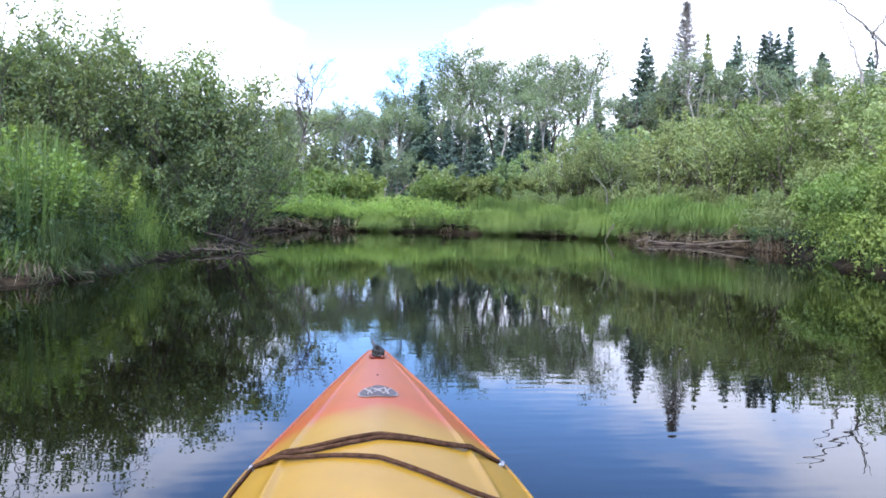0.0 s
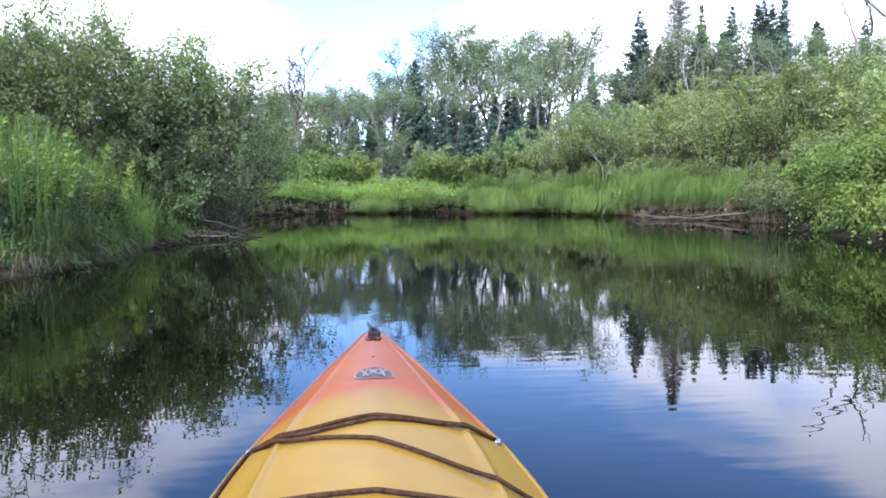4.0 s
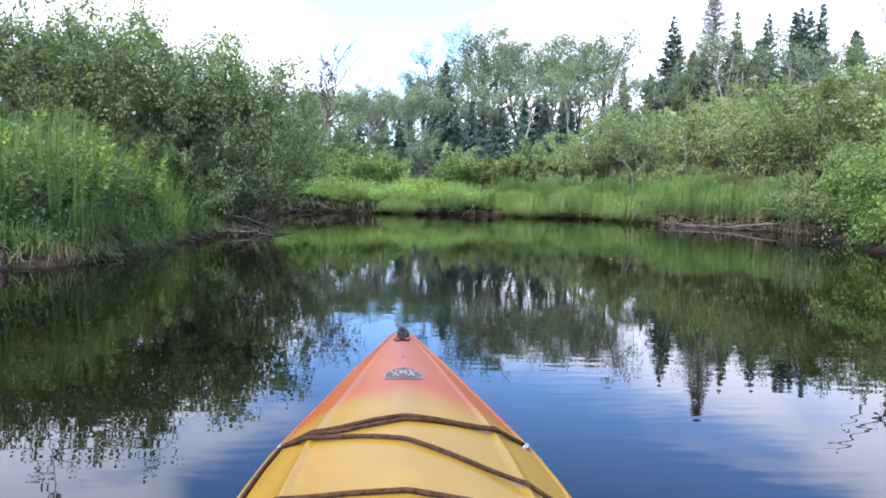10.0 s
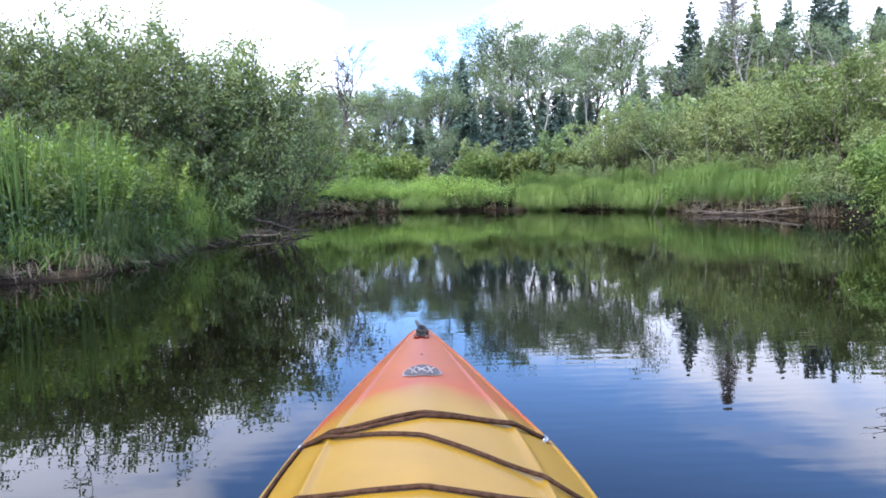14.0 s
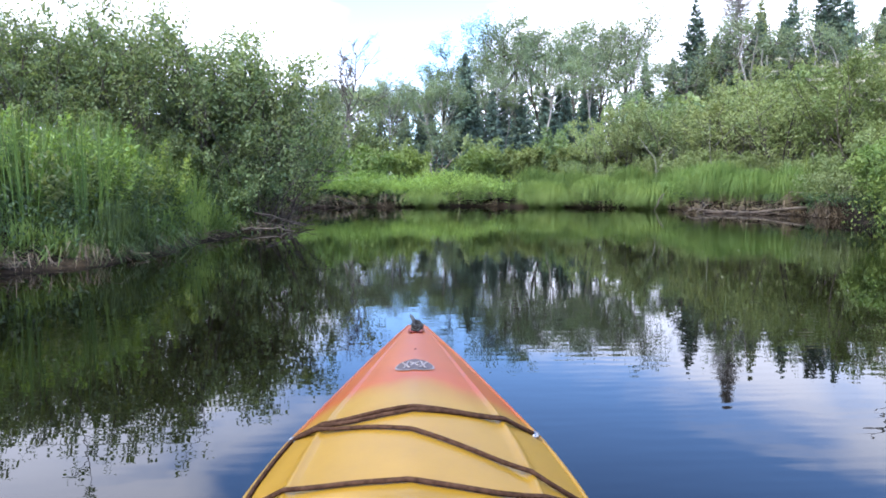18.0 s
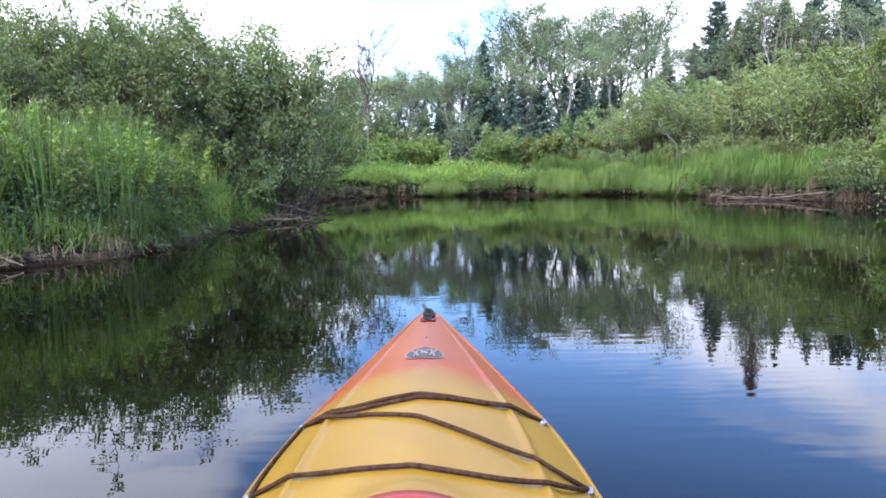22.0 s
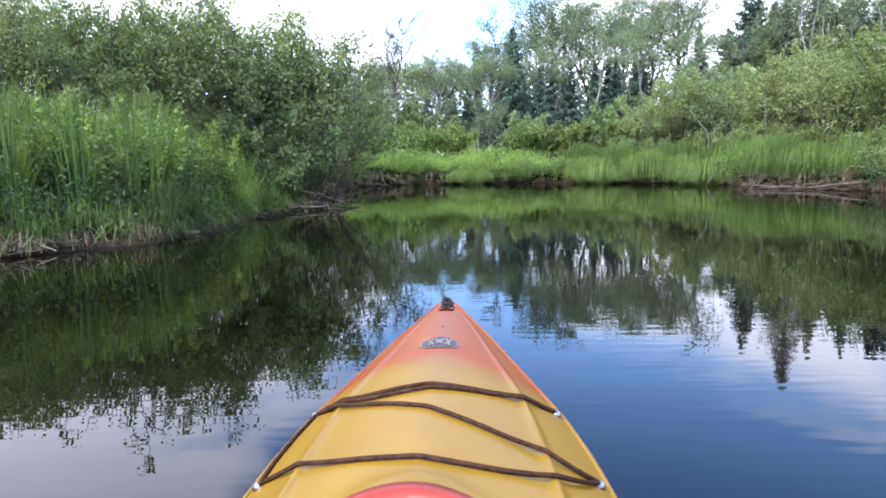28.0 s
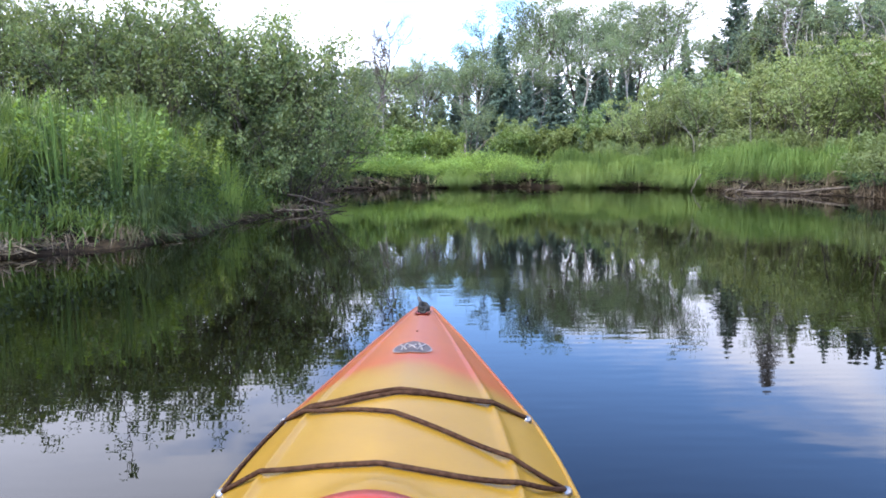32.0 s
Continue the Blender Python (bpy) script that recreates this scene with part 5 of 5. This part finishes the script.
tussocks(164, "long grass on top of the far bank", 50, 160, RIGHT[8:19], 1.0, 2.0, 0.85, 0.010, GRASS, 0.6, base_r=0.25)
grass_stuff(65, "dry straw hanging from the cut bank", 500, RIGHT[14:19], -0.02, 0.3, 0.32, 0.009, STRAW, 1.0, tuft=12, name="dry_grass")
R2 = RIGHT[20:25]
grass_stuff(66, "green grass under the shrubs on the bank", 6000, R2, 0.2, 2.5, 0.45, 0.010, SEDGE, 0.5, tuft=20)


def scatter(seed, n, line, lo, hi, s0, s1):
    rng = np.random.default_rng(seed)
    return [(float(x), float(y), float(rng.uniform(s0, s1)), float(rng.uniform(0, 360))) for x, y in band(rng, n, line, lo, hi)]


place(forb(71, "leafy grey-green marsh plant on the bank", 0.95, 12, 0.075, mat=ALDER), [(-3.4, 8.3, 0.95, 0), (-3.75, 7.9, 1.05, 40), (-3.5, 8.9, 0.95, 90), (-4.1, 8.4, 1.15, 150), (-3.9, 7.4, 1.0, 200), (-4.6, 7.3, 1.0, 20)] + scatter(5, 5, LEFT[2:9], 0.5, 1.5, 0.7, 1.1))
place(forb(72, "leafy yellow-green marsh plant on the bank", 1.0, 9, 0.078, mat=FRESH), [(-3.55, 8.0, 0.95, 0), (-3.85, 8.2, 1.1, 50), (-4.05, 7.5, 1.05, 100), (-4.35, 7.8, 1.1, 190)] + scatter(6, 4, LEFT[3:10], 0.6, 1.5, 0.6, 1.0))


def curtain(seed, label, n, line, mat, width, drop=0.3, name="dry_grass", gaps=0.0):
    """Blades that hang from the lip of the cut bank towards the water."""
    rng = np.random.default_rng(seed)
    p = band(rng, n, line, 0.0, 0.4)
    k = max(1, len(p) // 9)
    p = p[rng.integers(0, k, len(p))] + rng.normal(size=p.shape) * 0.05
    e = 0.03
    gx = shore(p + np.array([e, 0])) - shore(p - np.array([e, 0]))
    gy = shore(p + np.array([0, e])) - shore(p - np.array([0, e]))
    keep = lumps(p, 3.7) + 0.6 * lumps(p[:, ::-1], 9.0) + rng.normal(size=len(p)) * 0.3 > gaps
    p, gx, gy = p[keep], gx[keep], gy[keep]
    out = -unit(np.stack([gx, gy, 0 * gx], 1)) + rng.normal(size=(len(p), 3)) * np.array([0.7, 0.7, 0])
    top = np.column_stack([p, ground_height(p) + rng.uniform(0.0, 0.12, len(p))])
    ln = (drop * rng.uniform(0.4, 1.3, len(p)))[:, None]
    mid = top + out * ln * 0.45 + np.array([0, 0, 0.05])
    tip = top + out * ln * 0.75
    tip[:, 2] = np.maximum(0.01, mid[:, 2] - ln[:, 0] * rng.uniform(0.5, 1.1, len(p)))
    side = unit(np.cross(out, np.array([0, 0, 1.0]))) * (width * rng.uniform(0.6, 1.3, len(p)))[:, None] / 2
    g = Geo()
    v = np.stack([top - side, top + side, mid + side * 0.9, mid - side * 0.9, tip], 1)
    i = np.arange(len(p))[:, None] * 5
    g.add(v.reshape(-1, 3), i + np.array([[0, 1, 2, 3]]), i + np.array([[3, 2, 4]]))
    return thing(name, label, "grass", kind="stuff", mesh=g.mesh(name, mat))


tussocks(166, "brown dead grass hanging on the cut bank", 32, 45, RIGHT[14:19], -0.06, 0.16, 0.34, 0.007, STRAW, 0.8, name="dry_grass", fall=1.6)
curtain(93, "dead roots and stalks trailing at the muddy edge", 3000, L1, STRAW, 0.006, 0.3, gaps=0.55)
tussocks(165, "green tufts under the drooping shrubs", 90, 45, R2, -0.05, 0.4, 0.34, 0.009, SEDGE, 0.8, fall=1.2)
curtain(96, "brown wet roots hanging from the bank", 800, RIGHT[2:24], ROOT, 0.012, 0.35, "root_fringe", 0.2)
curtain(97, "dead stalks hanging in front of the undercut bank", 1100, RIGHT[3:10], STRAW, 0.012, 0.5, gaps=0.25)


def litter(seed, label, n, line, lo, hi, length, width, mat, lift=0.05):
    """Dead stalks lying crosswise on the mud at the water's edge."""
    rng = np.random.default_rng(seed)
    p = band(rng, n, line, lo, hi)
    k = max(1, len(p) // 10)
    p = p[rng.integers(0, k, len(p))] + rng.normal(size=p.shape) * 0.12
    g = Geo()
    for q in p[(shore(p) > lo - 0.05) & (lumps(p, 1.9) + 0.5 * lumps(p, 7.0) > 0.1)]:
        a = rng.uniform(0, 2 * np.pi)
        ln = length * rng.uniform(0.35, 1.3)
        d = np.array([np.cos(a), np.sin(a)]) * ln / 2
        e = np.stack([q - d, q + rng.normal(size=2) * 0.02, q + d])
        z = np.maximum(ground_height(e), 0.0) + np.abs(rng.normal(size=3)) * lift + 0.006
        tube(g, np.column_stack([e, z]), width * rng.uniform(0.6, 1.3), 3)
    return thing("dead_stalks", label, "dead stalks", kind="stuff", mesh=g.mesh("dead_stalks", mat))


litter(191, "pale dead stalks lying on the muddy edge", 1300, LEFT[1:7], -0.05, 0.45, 0.36, 0.0045, STRAW)
litter(192, "dark dead stalks and roots on the muddy edge", 700, LEFT[1:10], -0.05, 0.5, 0.36, 0.004, ROOT)
litter(193, "brown dead stalks on the cut bank", 240, RIGHT[14:19], -0.03, 0.3, 0.5, 0.006, STRAW, 0.12)


def herb_stuff(seed, label, n, line, lo, hi, height, leaf, mat, lip=0.0):
    """Leafy tops of crowded herbs, in domes of uneven height."""
    rng = np.random.default_rng(seed)
    c = band(rng, n // 60, line, lo, hi)
    k = rng.integers(0, len(c), n)
    r = rng.normal(size=(n, 3)) * np.array([0.16, 0.16, 0.13])
    top = height * (0.75 + 0.35 * lumps(c, 1.9))
    p = np.column_stack([c[k], np.maximum(ground_height(c), lip)[k] + top[k]]) + r
    p[:, 2] -= 1.6 * (r[:, 0] ** 2 + r[:, 1] ** 2) + np.abs(rng.normal(size=n)) * 0.10
    if lip:
        p = p[p[:, 2] > lip + 0.15 * lumps(p[:, :2], 3.1)]
    g = Geo()
    leaf_cards(g, rng, p, rng.normal(size=p.shape) + np.array([0, 0, 0.5]), leaf, leaf * 0.5)
    return thing("herbage", label, "plants", kind="stuff", mesh=g.mesh("herbage", mat))


herb_stuff(81, "bright yellow-green herbs crowding the far bank", 36000, RIGHT[2:8], -0.30, 1.5, 0.42, 0.060, LIME, lip=0.47)
herb_stuff(91, "yellow-green herbs between the grass of the far bank", 13000, RIGHT[7:11], -0.34, 1.3, 0.52, 0.060, LIME, lip=0.33)
def hanging_clumps(seed, label, count, per, line, leaf, mat, low=0.04, lip=0.62):
    """Leafy clumps that tumble from the lip of the bank to the water, with dark gaps between."""
    rng = np.random.default_rng(seed)
    c = band(rng, count, line, -0.16, 0.10)
    k = np.repeat(np.arange(len(c)), per)
    n = len(k)
    foot = (low + 0.3 * rng.uniform(0, 1, len(c)) ** 1.5)[k]
    u = rng.uniform(0, 1, n) ** 0.7
    wide = (rng.uniform(0.07, 0.17, len(c)))[k] * (0.6 + 0.6 * u)
    p = np.column_stack([c[k] + rng.normal(size=(n, 2)) * wide[:, None], foot + (lip - foot) * u])
    g = Geo()
    leaf_cards(g, rng, p, rng.normal(size=(n, 3)) + np.array([0, -0.5, -0.3]), leaf, leaf * 0.5, flat=0.6)
    return thing("herbage", label, "plants", kind="stuff", mesh=g.mesh("herbage", mat))


hanging_clumps(85, "green herbs tumbling from the far bank to the water", 19, 150, RIGHT[3:11], 0.058, FRESH)
# shade under the bank is coloured into the darkest of these clumps
hanging_clumps(86, "weeds hanging under the far bank, its shade in their dark colour", 20, 90, RIGHT[3:19], 0.05, SHADE_LEAF, lip=0.42)
hanging_clumps(88, "dark leafy weeds between the domes of grass", 22, 150, RIGHT[8:17], 0.055, BRIGHT, lip=0.66)
hanging_clumps(89, "yellow-green herbs trailing over the undercut bank", 13, 90, RIGHT[3:9], 0.055, LIME, low=0.15, lip=0.7)
hanging_clumps(90, "weeds hanging in the undercut bank, coloured dark for its shade", 34, 120, RIGHT[3:9], 0.045, SHADE_LEAF, low=0.02, lip=0.5)
# blades darkened to deepen the shade below the lip
tussocks(185, "sedge hanging over the undercut bank, its dark colour stands for shade", 22, 60, RIGHT[3:9], -0.05, 0.15, 0.45, 0.008, SHADE_SEDGE, 0.8, fall=1.5, floor=(0.01, 0.2))
tussocks(186, "dry stalks at the foot of the grass domes", 22, 26, RIGHT[8:16], -0.06, 0.1, 0.32, 0.008, STRAW, 0.9, name="dry_grass", fall=1.4)
hanging_clumps(92, "grey-green leaves drooping over the brown bank", 12, 170, RIGHT[18:22], 0.055, SHRUB, low=0.12, lip=0.8)
hanging_clumps(93, "leaves hanging in front of the brown bank, darkened as in shade", 14, 110, RIGHT[18:22], 0.05, SHADE_LEAF, low=0.03, lip=0.45)
tussocks(187, "dry grass hanging on the brown bank", 9, 40, RIGHT[18:20], -0.05, 0.15, 0.34, 0.007, STRAW, 0.8, name="dry_grass", fall=1.6)
hanging_clumps(94, "yellow-green leaves hanging low over the water", 16, 150, RIGHT[20:23], 0.055, FRESH, low=0.05, lip=0.75)
hanging_clumps(87, "brown dead weeds hanging under the far bank", 26, 60, RIGHT[3:16], 0.06, STRAW, lip=0.40)
herb_stuff(82, "green herbs along the bank under the shrubs", 16000, R2, 0.0, 1.2, 0.4, 0.075, BRIGHT)
# dark leaves here stand for the shaded hollows between the sedge
herb_stuff(83, "low herbs between the sedge of the bank, coloured dark for shaded hollows", 20000, L1, 0.25, 2.6, 0.5, 0.065, SHADE_LEAF)


def far_wood():
    """Leafy mass of the distant wood behind the trees."""
    rng = np.random.default_rng(97)
    n = 44000
    x = rng.uniform(-62, 70, n)
    x = x[(np.abs(x + 2.2) > 3.6) | (rng.uniform(0, 1, n) < 0.25)]
    n = len(x)
    y = 54 + rng.normal(size=n) * 2.5 + 4 * np.sin(x * 0.13)
    top = 5.4 + 1.6 * lumps(np.stack([x, y], 1), 0.5) + 0.8 * smooth(2.0, 6.0, x)
    z = top * rng.uniform(0.0, 1.0, n) ** 1.15 + ground_height(np.stack([x, y], 1))
    g = Geo()
    leaf_cards(g, rng, np.stack([x, y, z], 1), rng.normal(size=(n, 3)), 0.5, 0.32)
    thing("far_wood", "distant dark spruce wood behind the trees", "trees", kind="stuff", mesh=g.mesh("far_wood", NEEDLE))


far_wood()


def hazy_wood():
    """Second row of leafy crowns behind the nearest trees."""
    rng = np.random.default_rng(96)
    n = 11000
    c = np.stack([rng.uniform(-8, 30, 90), rng.uniform(46, 51, 90)], 1)
    k = rng.integers(0, 90, n)
    top = 5.4 + 0.09 * np.clip(c[:, 0], 0, 25) + 0.9 * rng.uniform(-1, 1, 90)
    d = rng.normal(size=(n, 3)) * np.array([0.8, 0.7, 1.0])
    z = np.clip(top[k] - 1.6 + d[:, 2] * 1.3 - 0.3 * d[:, 0] ** 2, 1.0, None)
    g = Geo()
    leaf_cards(g, rng, np.column_stack([c[k] + d[:, :2], z]), rng.normal(size=(n, 3)), 0.24, 0.15)
    thing("tree_crowns", "grey-green crowns of the second row of trees, haze in the leaf colour", "trees", kind="stuff", mesh=g.mesh("tree_crowns", FARLEAF))


hazy_wood()


def driftwood(seed, label, pts, r, twigs=5):
    """A dead branch with a few broken twigs."""
    rng = np.random.default_rng(seed)
    p = np.array(pts, float)
    f = np.linspace(0, len(p) - 1, 14)
    q = np.stack([np.interp(f, np.arange(len(p)), p[:, k]) for k in range(3)], 1) + rng.normal(size=(14, 3)) * r * 0.5
    g = Geo()
    tube(g, q, np.linspace(r, r * 0.35, 14), 7, True)
    ob = thing("driftwood", label, "driftwood", "driftwood on the banks", mesh=g.mesh("driftwood", DRIFT if seed % 2 else ROOT, True))
    for _ in range(twigs):
        a, d = along(q, rng.uniform(0.2, 0.95))
        t, _ = wander(rng, a, d + rng.normal(size=3) * 0.7 + np.array([0, 0, 0.2]), rng.uniform(6, 16) * r, 4, 0.2, 0.0)
        t[:, 2] = np.maximum(t[:, 2], 0.0)
        g = Geo()
        tube(g, t, np.linspace(r * 0.35, r * 0.12, len(t)), 5)
        part("twig", g.mesh("twig", DRIFT if seed % 2 else ROOT, True), ob)
    return ob


driftwood(1, "long brown fallen branch lying along the cut bank", [(7.2, 13.3, 0.16), (6.85, 13.65, 0.11), (6.45, 14.05, 0.05), (6.0, 14.45, 0.05), (5.65, 14.85, 0.09), (5.5, 15.0, 0.07)], 0.027, 8)
driftwood(2, "dark wet branch at the foot of the cut bank", [(5.8, 14.8, 0.01), (6.4, 14.1, 0.02), (6.95, 13.4, 0.04)], 0.022, 7)
driftwood(3, "grey crooked stick standing at the cut bank", [(7.32, 12.7, -0.05), (7.2, 12.7, 0.16), (7.26, 12.65, 0.34), (7.16, 12.6, 0.48)], 0.018, 3)
driftwood(25, "thin pale dead twigs hanging under the shrubs", [(7.6, 12.6, 0.75), (7.45, 12.4, 0.55), (7.2, 12.3, 0.42)], 0.011, 9)
driftwood(27, "thin grey dead branch leaning out of the shrubs", [(7.75, 12.0, 0.5), (7.4, 11.9, 0.42), (7.05, 11.9, 0.36)], 0.011, 7)
driftwood(15, "forked grey root at the foot of the cut bank", [(5.75, 15.0, 0.0), (5.85, 14.95, 0.16), (5.80, 14.9, 0.30)], 0.02, 5)
driftwood(17, "pale bent stick leaning into the water", [(5.45, 16.3, 0.38), (5.3, 16.25, 0.18), (5.2, 16.2, -0.03)], 0.016, 2)
driftwood(5, "grey dead limb reaching out over the water", [(-3.0, 12.4, 0.7), (-2.4, 12.4, 0.75), (-1.6, 12.5, 0.78)], 0.022, 6)
driftwood(6, "dark dead branches fallen at the point", [(-2.9, 11.9, 0.15), (-2.4, 11.9, 0.12), (-1.9, 12.0, 0.02)], 0.025, 8)
driftwood(7, "grey dead branch fallen at the point", [(-2.9, 11.4, 0.1), (-2.55, 11.5, 0.1), (-2.1, 11.7, 0.02)], 0.02, 8)
driftwood(19, "grey dead alder limb arching over the water", [(-2.9, 12.3, 0.5), (-2.5, 12.2, 0.85), (-2.0, 12.2, 0.98), (-1.5, 12.3, 0.93)], 0.02, 9)
driftwood(21, "dead branches leaning at the point of the bank", [(-2.75, 11.3, 0.3), (-2.4, 11.4, 0.2), (-2.0, 11.6, 0.03)], 0.018, 9)
driftwood(23, "grey dead branch lying in the shallows", [(-2.8, 10.7, 0.08), (-2.4, 10.9, 0.06), (-2.05, 11.2, 0.0)], 0.02, 8)
driftwood(8, "dark drift sticks on the mud", [(-4.3, 6.0, 0.08), (-3.8, 6.3, 0.07), (-3.3, 6.9, 0.02)], 0.014, 8)
driftwood(9, "pale drift stick on the mud", [(-4.6, 5.7, 0.08), (-4.1, 6.1, 0.09), (-3.5, 6.5, 0.02)], 0.012, 8)
driftwood(10, "dark fallen branch under the far bank", [(-4.6, 20.0, 0.1), (-3.9, 20.0, 0.05), (-3.0, 20.5, 0.02)], 0.035, 6)
driftwood(12, "grey fallen branch lying under the undercut bank", [(-3.95, 19.85, 0.28), (-3.3, 20.15, 0.12), (-2.6, 20.6, 0.03)], 0.026, 9)
driftwood(29, "thin grey branches trailing into the water", [(-2.7, 20.7, 0.35), (-2.3, 20.75, 0.15), (-1.8, 20.8, 0.0)], 0.02, 8)
driftwood(11, "pale broken stick leaning from the grass", [(5.35, 18.1, -0.02), (5.15, 18.0, 0.2), (5.0, 18.1, 0.42)], 0.016, 2)
driftwood(13, "pale dead trunk leaning behind the grass", [(-0.2, 26.0, 0.3), (0.3, 26.2, 0.9), (1.2, 26.5, 1.7)], 0.05, 2)


def floating_bits():
    rng = np.random.default_rng(98)
    n = 45
    p = np.stack([rng.uniform(1.0, 5.6, n), rng.uniform(4.5, 13.0, n), np.full(n, 0.003)], 1)
    a = rng.uniform(0, 2 * np.pi, n)
    g = Geo()
    for q, t in zip(p, a):
        r = rng.uniform(0.003, 0.009)
        k = np.arange(6) * np.pi / 3 + t
        v = np.concatenate([np.stack([q[0] + r * np.cos(k), q[1] + r * 0.7 * np.sin(k), 0 * k + 0.003], 1), [q + np.array([0, 0, 0.003])]])
        g.add(v, tris=[(i, (i + 1) % 6, 6) for i in range(6)])
    thing("floating_petals", "small pale petals and specks floating on the water", "petals", kind="stuff", mesh=g.mesh("floating_petals", PETAL))


floating_bits()
